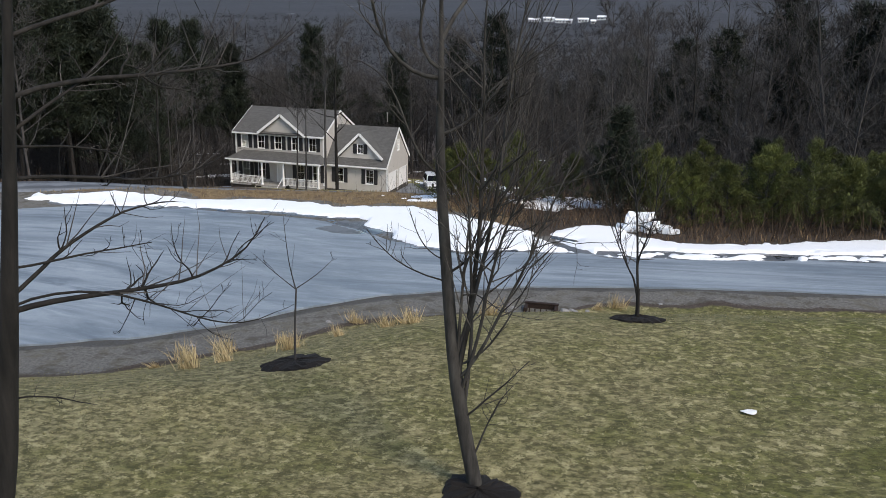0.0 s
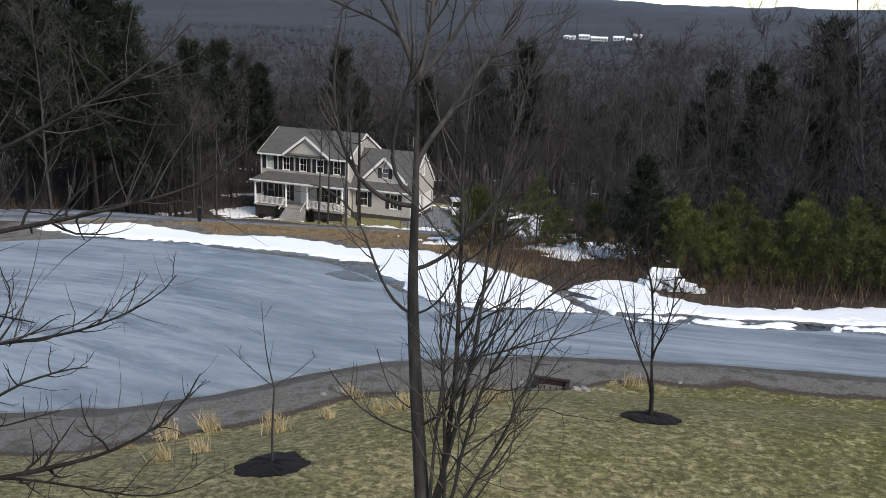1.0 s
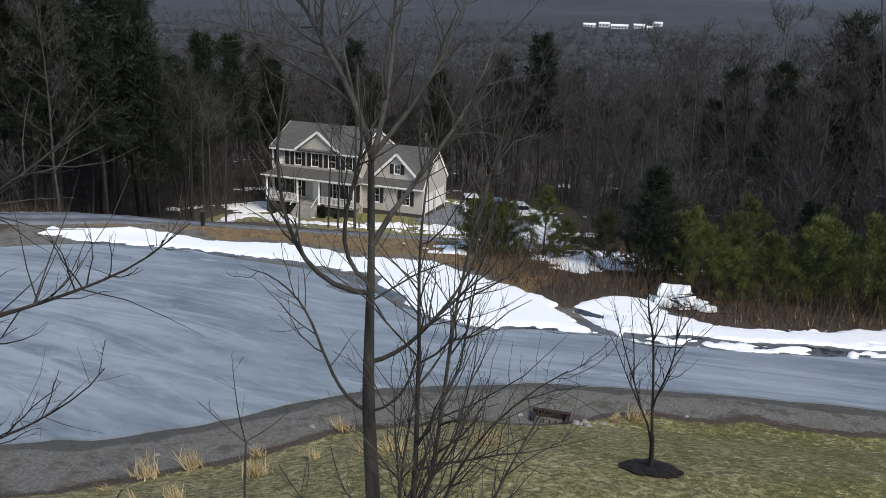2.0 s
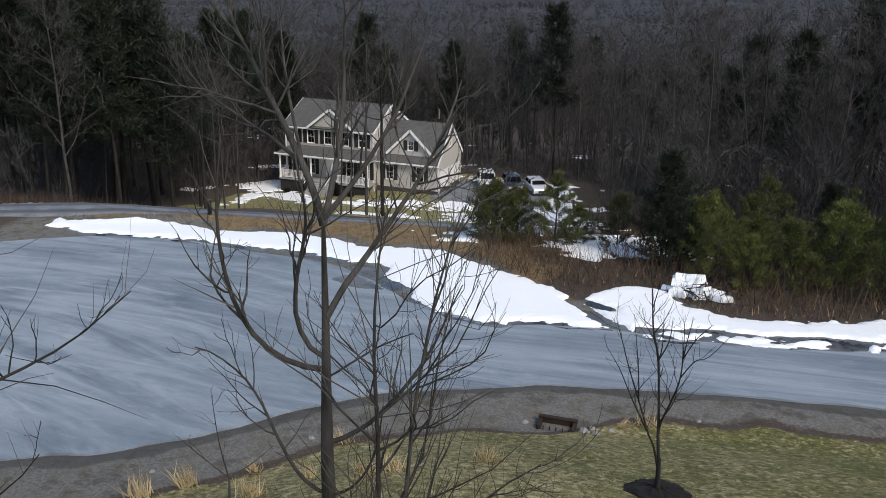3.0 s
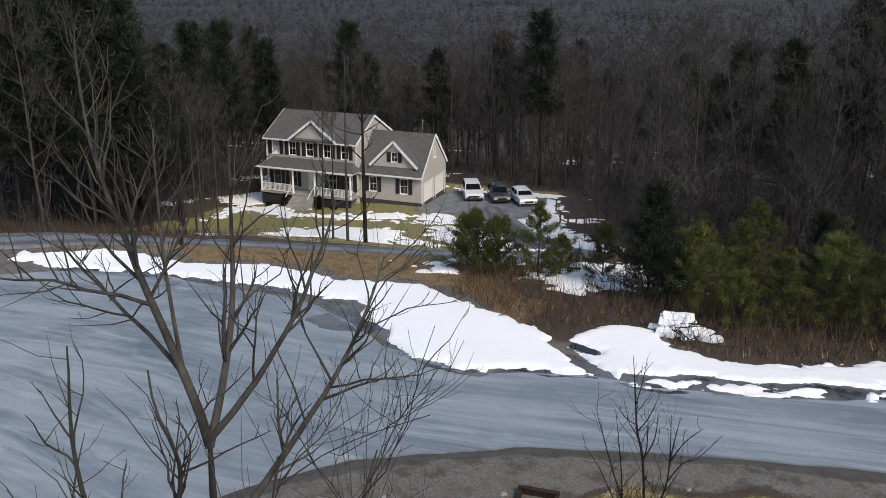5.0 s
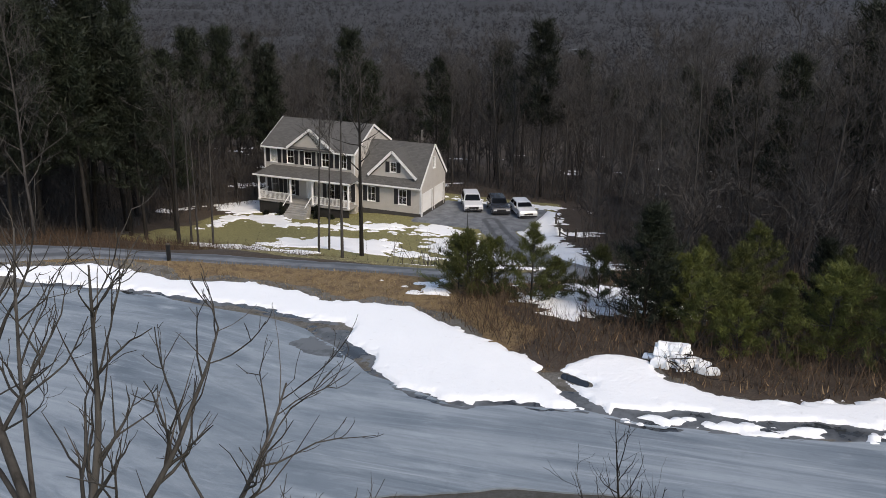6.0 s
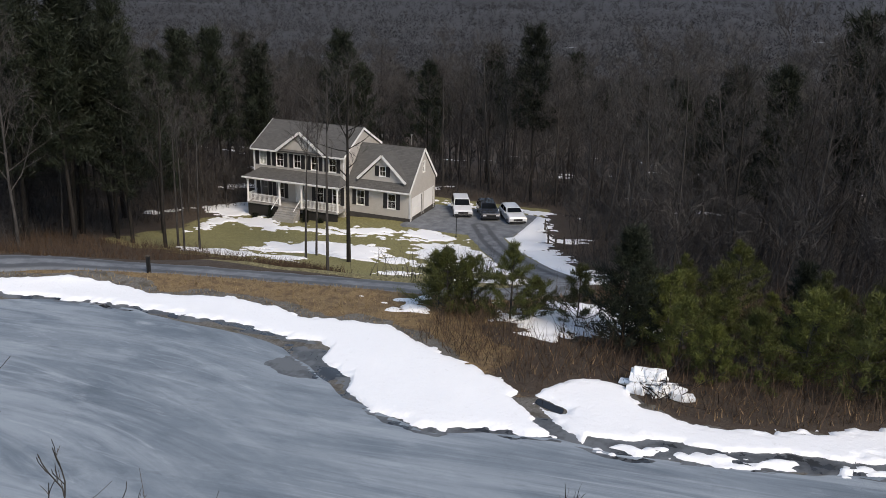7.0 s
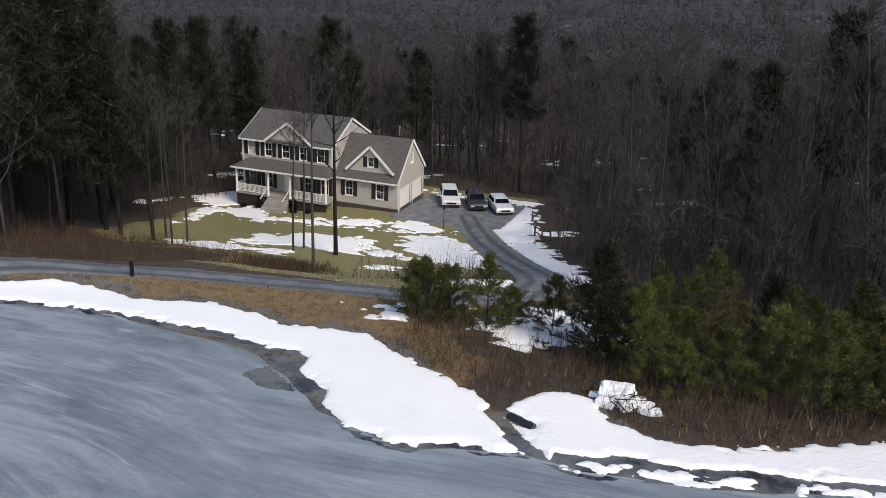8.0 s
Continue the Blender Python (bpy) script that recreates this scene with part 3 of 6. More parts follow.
def yard_snow(x, y):
    best = np.full(np.shape(x), -9.0)
    grow = 1.12
    wob = fbm(x * 0.45, y * 0.8, 0.8, 4, 61) * 0.9 + fbm(x * 0.4, y, 1.9, 3, 62) * 1.5 + fbm(x * 0.45, y, 4.6, 3, 63) * 0.9
    for cx, cy, a, b, turn in FRONT_PATCHES + SIDE_PATCHES:
        c, s = math.cos(radians(turn)), math.sin(radians(turn))
        u, v = (x - cx) * c + (y - cy) * s, -(x - cx) * s + (y - cy) * c
        best = np.maximum(best, (1 - np.hypot(u / a, v / b) / grow) * min(a, b))
    d = drive_distance(x, y)
    right = x > np.interp(y, DRIVE_LINE[11:, 1], DRIVE_LINE[11:, 0])
    width = np.interp(y, [-36, -29, -24, -19, -12, -7, -2, 3, 7, 9], [-0.6, -0.2, 0.5, 1.4, 1.7, 2.2, 2.7, 2.3, 1.3, -1])
    best = np.where((x > 9.5) & right & (y > -30) & (x < 22 - 0.3 * y), np.maximum(best, np.minimum(d, width - d) * 0.9 + 0.25), best)
    return np.minimum(best + wob * 0.8 + 0.16, d * 0.8 - 0.08)


def wood_snow(x, y):
    return fbm(x, y, 0.16, 4, 71) - 0.51 + fbm(x, y, 1.2, 3, 72) * 0.12


def wet_margin(x, y):
    """The meltwater margin on the road side of the snow bank."""
    s = bank_snow(x, y, False) + 0.26 + fbm(x * 0.4, y, 0.9, 3, 58) * 0.22
    s = np.maximum(s, (1 - np.hypot((x - 16.9) / 1.9, (y + 50.2) / 1.3)) * 0.8 + fbm(x, y, 1.0, 4, 59) * 0.45)
    side = np.interp(x, BANK_X, BANK_TOP) - 0.9 - y
    return np.minimum(s, np.minimum(side, 1.3 - edge_distance(x, y)))


build_ground()
build_road()
build_driveway()
# dark wet strip; its tone also carries the snow edge's thin shadow line
snow_sheet("wet_margin", "wet dark margin of meltwater beside the snow bank", np.arange(-3.5, 62, 0.16), np.arange(-56, -43.5, 0.16), wet_margin, 0.010, material=WET_ROAD, category="wet road")
snow_sheet("snow_bank", "thick band of melting white snow along the roadside", np.arange(-3.5, 46, 0.10), np.arange(-56, -44, 0.10), bank_snow, 0.11)
snow_sheet("yard_snow", "ragged patches of melting snow on the yard", np.arange(-29, 31, 0.17), np.arange(-46, 12, 0.17), yard_snow, 0.11)
snow_sheet("woodland_snow", "thin remnants of snow on the forest floor", np.arange(-70, 70, 0.8), np.arange(14, 110, 0.8), wood_snow, 0.10)


# ---------- plants ----------
def tri_mesh(name, verts, tris, material, smoothed=False):
    me = bpy.data.meshes.new(name)
    me.vertices.add(len(verts))
    me.vertices.foreach_set("co", np.ascontiguousarray(verts, np.float32).ravel())
    me.loops.add(len(tris) * 3)
    me.loops.foreach_set("vertex_index", np.ascontiguousarray(tris, np.int32).ravel())
    me.polygons.add(len(tris))
    me.polygons.foreach_set("loop_start", np.arange(0, len(tris) * 3, 3, dtype=np.int32))
    me.polygons.foreach_set("use_smooth", np.full(len(tris), smoothed))
    me.materials.append(material)
    me.update(calc_edges=True)
    return me


def unit(v):
    return v / np.maximum(np.linalg.norm(v, axis=-1, keepdims=True), 1e-9)


def tubes(paths, sides):
    """Tapered tubes along (points, radii) paths, as vertices and triangles."""
    verts, tris, base = [], [], 0
    turn = np.linspace(0, 2 * np.pi, sides, endpoint=False)
    for pts, radii in paths:
        t = unit(np.gradient(pts, axis=0))
        side = unit(np.cross(t, (0.31, 0.87, 0.38)))
        other = np.cross(t, side)
        ring = pts[:, None] + radii[:, None, None] * (np.cos(turn)[None, :, None] * side[:, None] + np.sin(turn)[None, :, None] * other[:, None])
        n = len(pts)
        i = base + np.arange(n * sides).reshape(n, sides)
        a, b, c, d = i[:-1], np.roll(i[:-1], -1, 1), np.roll(i[1:], -1, 1), i[1:]
        verts.append(ring.reshape(-1, 3))
        tris += [np.stack([a, b, c], -1).reshape(-1, 3), np.stack([a, c, d], -1).reshape(-1, 3)]
        base += n * sides
    return np.concatenate(verts), np.concatenate(tris)


def slivers(start, end, width, rng):
    """One thin tapering triangle for each twig, blade or needle tuft."""
    start, end = np.asarray(start, float), np.asarray(end, float)
    across = unit(np.cross(end - start, rng.normal(size=start.shape))) * np.asarray(width)[:, None]
    verts = np.stack([start - across, start + across, end], 1).reshape(-1, 3)
    return verts, np.arange(len(verts)).reshape(-1, 3)


def bend(start, way, length, steps, rng, lift=0.25, wander=0.12):
    """A limb's line that wanders and lifts towards the light."""
    pts, way = [np.array(start, float)], unit(np.array(way, float))
    for _ in range(steps):
        way = unit(way + np.array([0, 0, lift / steps]) + rng.normal(size=3) * wander)
        pts.append(pts[-1] + way * length / steps)
    return np.array(pts)


def taper(r0, r1, n):
    return np.linspace(1, 0, n) ** 0.85 * (r0 - r1) + r1


def along(pts, k):
    """The point and the heading at the share k of a path."""
    f = k * (len(pts) - 1)
    i = min(int(f), len(pts) - 2)
    return pts[i] + (pts[i + 1] - pts[i]) * (f - i), unit(pts[i + 1] - pts[i])


def offshoots(paths, rng, per_metre, share, lift, steps=4, lo=0.25, thin=0.55, least=0.0025):
    """Side branches of each path; their length is a share of what is left of it."""
    out = []
    for pts, radii in paths:
        length = np.linalg.norm(np.diff(pts, axis=0), axis=1).sum()
        for k in rng.uniform(lo, 1.0, max(1, int(round(length * per_metre)))):
            p, t = along(pts, k)
            way = unit(t * 0.75 + unit(rng.normal(size=3)) * 0.85 + (0, 0, 0.25))
            r = max(least, np.interp(k, np.linspace(0, 1, len(radii)), radii) * thin)
            size = length * share * (1.15 - 0.6 * k) * rng.uniform(0.6, 1.3)
            path = bend(p, way, size, steps, rng, lift, 0.17)
            out.append((path, taper(r, least * 0.6, len(path))))
    return out


def bare_tree(seed, height, limbs=20, low=0.35, slim=1.0, twigs=7, sway=0.035, sides=5, wide=1.0):
    """A leafless woodland tree: trunk and limbs, and the haze of twigs, as two sets of triangles."""
    rng = np.random.default_rng(seed)
    trunk = bend((0, 0, -0.3), (rng.normal() * 1.4 * sway, rng.normal() * 1.4 * sway, 1), height, 7, rng, 0.1, sway)
    r0 = height * 0.0105 * slim
    wood = [(trunk, taper(r0, 0.015, len(trunk)))]
    starts, ends, widths = [], [], []
    for k in np.sort(rng.uniform(low, 0.97, limbs)):
        p, t = along(trunk, k)
        a = rng.uniform(0, 2 * np.pi)
        rise = rng.uniform(0.5, 1.3)
        size = height * rng.uniform(0.16, 0.34) * (1.15 - 0.75 * k) / (1 - low * 0.3)
        limb = bend(p, (math.cos(a), math.sin(a), rise), size, 4, rng, 0.35, 0.10)
        wood.append((limb, taper(r0 * (1.1 - k) * 0.38 + 0.008, 0.005, len(limb))))
        for _ in range(6):
            q, h = along(limb, rng.uniform(0.2, 1.0))
            way = unit(h * 0.7 + unit(rng.normal(size=3)) * 0.8 + (0, 0, 0.35))
            tip = q + way * size * rng.uniform(0.25, 0.5)
            starts.append(q), ends.append(tip), widths.append(0.016 * wide)
            for _ in range(twigs):
                s = q + (tip - q) * rng.uniform(0.15, 1.0)
                starts.append(s)
                ends.append(s + unit(way * 0.7 + rng.normal(size=3) * 0.6 + (0, 0, 0.3)) * rng.uniform(0.45, 1.2))
                widths.append(rng.uniform(0.008, 0.014) * wide)
    return tubes(wood, sides), slivers(starts, ends, widths, rng)


def pine_tree(seed, height, reach, low=0.12, whorls=13, needles=26, size=0.45, width=0.05, sparse=0.0, sides=4):
    """A pine: straight trunk, whorls of branches, tufts of needles."""
    rng = np.random.default_rng(seed)
    trunk = bend((0, 0, -0.2), (rng.normal() * 0.03, rng.normal() * 0.03, 1), height, 6, rng, 0.1, 0.02)
    wood = [(trunk, taper(height * 0.012 + 0.015, 0.008, len(trunk)))]
    starts, ends, widths = [], [], []
    for k in np.linspace(low, 0.985, whorls):
        p, _ = along(trunk, k)
        span = reach * (1.05 - k) ** 0.75 * rng.uniform(0.5, 1.25) + 0.10 * reach
        for a in rng.uniform(0, 2 * np.pi) + np.arange(5) * 2 * np.pi / 5 + rng.normal(size=5) * 0.3:
            if rng.uniform() < sparse:
                continue
            limb = bend(p, (math.cos(a), math.sin(a), rng.uniform(0.1, 0.55)), span * rng.uniform(0.5, 1.3), 3, rng, 0.35, 0.08)
            wood.append((limb, taper(0.012 + 0.012 * (1 - k), 0.004, len(limb))))
            for _ in range(needles):
                q, h = along(limb, rng.uniform(0.15, 1.0) ** 0.6)
                q = q + rng.normal(size=3) * size * 0.34
                starts.append(q)
                ends.append(q + unit(h * 0.6 + rng.normal(size=3) * 0.7 + (0, 0, 0.45)) * size * rng.uniform(0.6, 1.3))
                widths.append(width * rng.uniform(0.6, 1.4))
    return tubes(wood, sides), slivers(starts, ends, widths, rng)


def tree_thing(name, label, wood, crown, bark, leaf, place, turn=0.0, group="", category="tree"):
    ob = thing(name, label, category, place, turn, group)
    child("trunk", tri_mesh("trunk", *wood, bark, True), ob)
    child("crown", tri_mesh("crown", *crown, leaf), ob)
    return ob


def on_ground(x, y, sink=0.05):
    return (x, y, float(land_z(np.array([x]), np.array([y]))[0]) - sink)


def limb_path(r0, r1, *pts):
    """A smooth limb through a few given points."""
    pts = np.array(pts, float)
    k = np.linspace(0, len(pts) - 1, (len(pts) - 1) * 3 + 1)
    i = np.clip(k.astype(int), 0, len(pts) - 2)
    f = (k - i)[:, None]
    a, b, c, d = pts[np.maximum(i - 1, 0)], pts[i], pts[i + 1], pts[np.minimum(i + 2, len(pts) - 1)]
    line = 0.5 * (2 * b + (c - a) * f + (2 * a - 5 * b + 4 * c - d) * f**2 + (3 * b - a - 3 * c + d) * f**3)
    return line, taper(r0, r1, len(line))


def near_tree(name, label, seed, limbs, bark, twig, first=2.2, second=5.0, lift=0.5, share=0.42, category="tree", pale=(0, 0), sunlit_bark=None):
    """A tree close by: its own limbs, with procedural branches and twigs on them."""
    rng = np.random.default_rng(seed)
    base = limbs[0][0][0]
    ob = thing(name, label, category, tuple(base))
    local = [(p - base, r) for p, r in limbs]
    # limbs lo to hi get the bark with sunlight painted in
    lo, hi = pale
    groups = [(local[1:lo] + local[hi:] if hi else local[1:], bark), (local[lo:hi] if hi else [], sunlit_bark)]
    child("trunk", tri_mesh("trunk", *tubes(local[:1], 12), bark, True), ob)
    for bearers, wood in groups:
        if not bearers:
            continue
        more = 1.9 if wood is sunlit_bark else 1.0
        branches = offshoots(bearers, rng, first * more, share, lift, 6, 0.28, 0.62, 0.0042)
        forks = offshoots(branches, rng, first * 0.9 * more, 0.5, lift, 4, 0.2, 0.65, 0.0030)
        twigs = offshoots(branches + forks + bearers, rng, second, 0.34, lift, 3, 0.25, 0.5, 0.0022)
        for p, r in bearers:
            child("limb", tri_mesh("limb", *tubes([(p, r)], 7), wood, True), ob)
        tagged(child("crown", tri_mesh("crown", *tubes(branches + forks, 4), wood, True), ob), kind="stuff")
        tagged(child("twig_spray", tri_mesh("twig_spray", *tubes(twigs, 3), twig), ob), kind="stuff")
    return ob


def sweep(start, length, a0, a1, e0, e1, e2, thick, steps=14):
    """A limb that turns from heading a0 to a1 while its rise goes from e0 through e1 to e2, all in degrees, with small crooks."""
    rng = np.random.default_rng(int(length * 1000) + int(a0) + 720)
    crook = np.cumsum(rng.normal(size=(steps, 2)), 0) * 2.5
    crook -= np.linspace(0, 1, steps)[:, None] * crook[-1] + crook.mean(0) * 0.5
    pts = [np.array(start, float)]
    for k in range(steps):
        f = (k + 0.5) / steps
        a = radians(a0 + (a1 - a0) * f + crook[k, 0])
        e = radians(e0 * (1 - f) * (1 - 2 * f) + e1 * 4 * f * (1 - f) + e2 * f * (2 * f - 1) + crook[k, 1] * 0.8)
        pts.append(pts[-1] + length / steps * np.array([math.cos(a) * math.cos(e), math.sin(a) * math.cos(e), math.sin(e)]))
    return np.array(pts), taper(thick, 0.005, steps + 1)


def fitted_limbs(trunk, rows, parent=0):
    """A trunk and its limbs, shaped to fit the camera's view, each sprung from a height on the trunk or on the limb
    that bears it.
    """
    out = list(trunk) if isinstance(trunk, list) else [trunk]
    line = out[parent][0]
    for height, *shape in rows:
        start = np.array([np.interp(height, line[:, 2], line[:, k]) for k in range(3)])
        out.append(sweep(start, *shape))
    return out


# the lawn's own trees
# height of the fork, length, heading and rise of each limb, fitted to the camera's view, and its thickness
FRONT_CROWN = [(19.75, 3.04, 159, 130, 72, 43, 78, 0.034), (19.75, 1.95, 79, 91, 69, 80, 85, 0.030), (19.82, 1.80, 21, 61, 52, 60, 73, 0.026), (18.95, 2.35, 41, 61, 66, 52, 74, 0.032)]
FRONT_SIDE = [(20.2, 2.0, 164, 158, 42, 15, 55, 0.017), (20.2, 1.7, 143, 121, 55, 56, 69, 0.016)]
FRONT_LIMBS = [(17.82, 1.90, 30, 58, 13, 56, 54, 0.024), (18.5, 2.5, 206, 159, 6, 78, 105, 0.028), (18.6, 2.3, 205, 85, 28, 120, 88, 0.024), (17.33, 1.87, 210, 187, 21, 73, -3, 0.019), (17.34, 1.10, 2, 61, 12, 73, 81, 0.014), (18.42, 0.85, 20, 40, 33, 26, 7, 0.011), (15.98, 1.30, 200, 161, 15, 26, 47, 0.012), (16.25, 0.85, 191, 149, 12, 51, 63, 0.010), (16.07, 0.9, -21, 30, 33, 50, 57, 0.020)]
FRONT_STEMS = [(14.22, 3.6, 60, 85, 80, 92, 95, 0.031), (14.7, 5.35, 20, 71, 77, 87, 75, 0.038), (14.9, 5.27, 11, 40, 75, 79, 70, 0.031), (14.2, 1.25, -20, 21, 33, 50, 41, 0.016), (13.6, 1.25, -10, 20, 58, 75, 46, 0.016), (14.9, 2.1, -6, 21, 22, 59, 45, 0.017), (14.7, 3.5, -17, 15, 47, 73, 65, 0.024), (14.5, 4.1, -20, 19, 71, 75, 31, 0.026), (14.8, 3.3, 41, 69, 81, 88, 67, 0.024)]
front_trunk = limb_path(0.104, 0.014, (27.62, -72.62, 13.1), (27.30, -72.60, 14.6), (27.09, -72.42, 15.95), (26.94, -72.31, 17.32), (26.89, -72.22, 18.1), (26.87, -72.16, 18.9), (26.82, -72.06, 19.8))
front_limbs = fitted_limbs(fitted_limbs(fitted_limbs(front_trunk, FRONT_CROWN), FRONT_SIDE, 1), FRONT_LIMBS + FRONT_STEMS)
near_tree("young_maple", "leafless young tree with smooth grey trunk in a mulch ring", 11, front_limbs, BARK_GREY, TWIG_PALE, 2.8, 3.0, 0.55, 0.36, pale=(1, 7), sunlit_bark=BARK_SUNLIT)
# height of the fork, length, heading and rise of each limb, fitted to the camera's view, and its thickness
LEFT_LIMBS = [(16.45, 2.86, 45, 68, 14, 0, 61, 0.032), (16.6, 1.85, 55, 62, 36, 28, -8, 0.024), (16.9, 1.4, 55, 65, 2, 0, 2, 0.014), (18.48, 3.9, 72, 80, 14, 6, 29, 0.026), (18.05, 1.2, 60, 68, -7, -10, -26, 0.013), (17.75, 3.0, 75, 87, -3, -10, 35, 0.020), (15.5, 0.8, 45, 55, 14, -19, -20, 0.010), (18.16, 1.6, 70, 72, 38, 35, 60, 0.018), (16.5, 2.92, 46, 69, 22, -26, 9, 0.015), (19.0, 3.0, 66, 75, 25, 20, 45, 0.022)]
left_trunk = limb_path(0.135, 0.012, (23.08, -76.42, 12.6), (23.46, -76.15, 14.45), (23.65, -76.09, 15.66), (23.83, -76.10, 16.63), (24.03, -76.10, 17.9), (24.23, -76.10, 19.39), (24.34, -75.99, 21.35))
near_tree("roadside_maple", "leafless tree with dark trunk and long low limbs", 23, fitted_limbs(left_trunk, LEFT_LIMBS), BARK_DARK, TWIG, 3.6, 4.0, 0.35, 0.24)
near_tree("planted_sapling", "thin leafless sapling in a ring of black mulch", 5, [
    limb_path(0.024, 0.016, (22.96, -68.55, 12.55), (22.98, -68.55, 13.39), (23.03, -68.55, 14.15)),
    limb_path(0.014, 0.003, (23.03, -68.55, 14.12), (22.89, -68.55, 14.73), (22.81, -68.55, 15.57)),
    limb_path(0.011, 0.003, (23.03, -68.55, 14.15), (22.61, -68.66, 14.51), (22.28, -68.77, 14.85)),
    limb_path(0.011, 0.003, (23.03, -68.55, 14.17), (23.40, -68.44, 14.45), (23.74, -68.33, 14.79)),
], BARK, TWIG, 1.5, 1.8, 0.4, 0.34)
LEADER_STEMS = [
    limb_path(0.055, 0.036, (29.23, -64.12, 12.62), (29.22, -64.15, 13.0), (29.20, -64.18, 13.45)),
    limb_path(0.032, 0.012, (29.20, -64.18, 13.35), (29.14, -64.20, 13.91), (29.11, -64.20, 14.35), (29.00, -64.20, 15.40), (28.87, -64.20, 15.90), (28.81, -64.20, 16.36)),
    limb_path(0.012, 0.003, (28.81, -64.20, 16.34), (28.75, -64.15, 16.78), (28.70, -64.10, 17.13)),
    limb_path(0.010, 0.003, (28.81, -64.20, 16.34), (28.88, -64.25, 16.74), (28.93, -64.32, 17.22)),
    limb_path(0.014, 0.003, (29.00, -64.20, 15.38), (29.05, -64.30, 15.73), (29.02, -64.40, 16.43)),
    limb_path(0.015, 0.003, (29.01, -64.20, 15.41), (29.14, -64.05, 15.73), (29.15, -63.95, 16.15)),
]
SIDE_STEMS = [
    limb_path(0.026, 0.004, (29.21, -64.18, 13.30), (29.14, -64.20, 14.04), (29.28, -64.32, 14.62), (29.40, -64.40, 15.13), (29.42, -64.45, 15.63), (29.37, -64.45, 16.42)),
    limb_path(0.014, 0.003, (29.42, -64.45, 15.61), (29.46, -64.35, 15.99), (29.50, -64.25, 16.28)),
    limb_path(0.012, 0.003, (29.42, -64.45, 15.61), (29.62, -64.60, 16.10), (29.85, -64.70, 16.42)),
    limb_path(0.013, 0.003, (29.42, -64.40, 15.24), (29.61, -64.25, 15.51), (29.82, -64.10, 15.56), (30.14, -64.00, 15.98)),
    limb_path(0.024, 0.004, (29.22, -64.15, 13.10), (29.09, -64.20, 13.66), (28.94, -64.10, 13.90), (28.75, -64.00, 14.36), (28.49, -63.90, 14.97), (28.30, -63.85, 15.51), (28.17, -63.80, 15.84)),
    limb_path(0.014, 0.003, (28.72, -64.00, 14.41), (28.68, -64.05, 14.93), (28.61, -64.10, 15.48), (28.50, -64.10, 16.15)),
    limb_path(0.014, 0.003, (28.92, -64.10, 13.92), (28.62, -64.30, 14.62), (28.37, -64.45, 15.24), (28.13, -64.60, 15.69)),
]
near_tree("multi_stem_tree", "small leafless multi-stemmed tree in a mulch ring", 9, LEADER_STEMS + SIDE_STEMS, BARK_DARK, TWIG, 2.0, 3.0, 0.6, 0.32)


def mulch_ring(x, y, r, seed):
    rng = np.random.default_rng(seed)
    bm = bmesh.new()
    rings = []
    for k, rise in ((0.05, 0.09), (0.45, 0.085), (0.8, 0.07), (1.0, 0.03), (1.12, -0.06)):
        ring = []
        for a in np.linspace(0, 2 * np.pi, 36, endpoint=False):
            rr = r * k * (1 + 0.10 * math.sin(3 * a + seed) + rng.normal() * 0.05)
            px, py = x + rr * math.cos(a), y + rr * math.sin(a)
            ring.append(bm.verts.new((px, py, float(land_z(np.array([px]), np.array([py]))[0]) + rise + rng.normal() * 0.015 * (k < 1.1))))
        rings.append(ring)
    for a, b in zip(rings, rings[1:]):
        for i in range(36):
            bm.faces.new((a[i], a[(i + 1) % 36], b[(i + 1) % 36], b[i]))
    bm.faces.new(rings[0])
    bmesh.ops.recalc_face_normals(bm, faces=bm.faces)
    me = bpy.data.meshes.new("mulch_ring")
    bm.to_mesh(me)
    bm.free()
    me.materials.append(MULCH)
    tagged(new("mulch_ring", me), "low ring of black bark mulch on the lawn", "mulch", "mulch rings")


mulch_ring(27.66, -72.76, 0.50, 1)
mulch_ring(22.96, -68.55, 0.62, 2)
mulch_ring(29.23, -64.02, 0.56, 3)

# tall dry grass along the foot of the lawn bank
for n, (gx, gy) in enumerate([(20.5, -68.3), (21.0, -67.7), (21.5, -65.8), (22.4, -64.8), (23.6, -64.7), (25.8, -63.5), (27.9, -59.1), (18.9, -66.0), (19.7, -65.3), (20.6, -64.2), (21.9, -62.4), (18.5, -67.0), (28.4, -58.9), (23.9, -64.4)]):
    rng = np.random.default_rng(300 + n)
    big = rng.uniform(0.45, 1.35)
    count = int(34 + 70 * big)
    at = rng.normal(size=(count, 3)) * (0.13 * big, 0.09 * big, 0)
    lean = rng.normal(size=2) * 0.10
    tip = at + np.stack([lean[0] + rng.normal(size=count) * 0.13 * big, lean[1] + rng.normal(size=count) * 0.10, rng.uniform(0.12, 0.55, count) * big], -1)
    me = tri_mesh("grass_clump", *slivers(at, tip, rng.uniform(0.006, 0.014, count), rng), STRAW)
    ob = tagged(new("grass_clump", me), "clump of tall dry straw-coloured grass", "grass", "grass clumps on the bank")
    ob.matrix_basis = pose(*on_ground(gx + rng.normal() * 0.12, gy + rng.normal() * 0.12, 0.02))


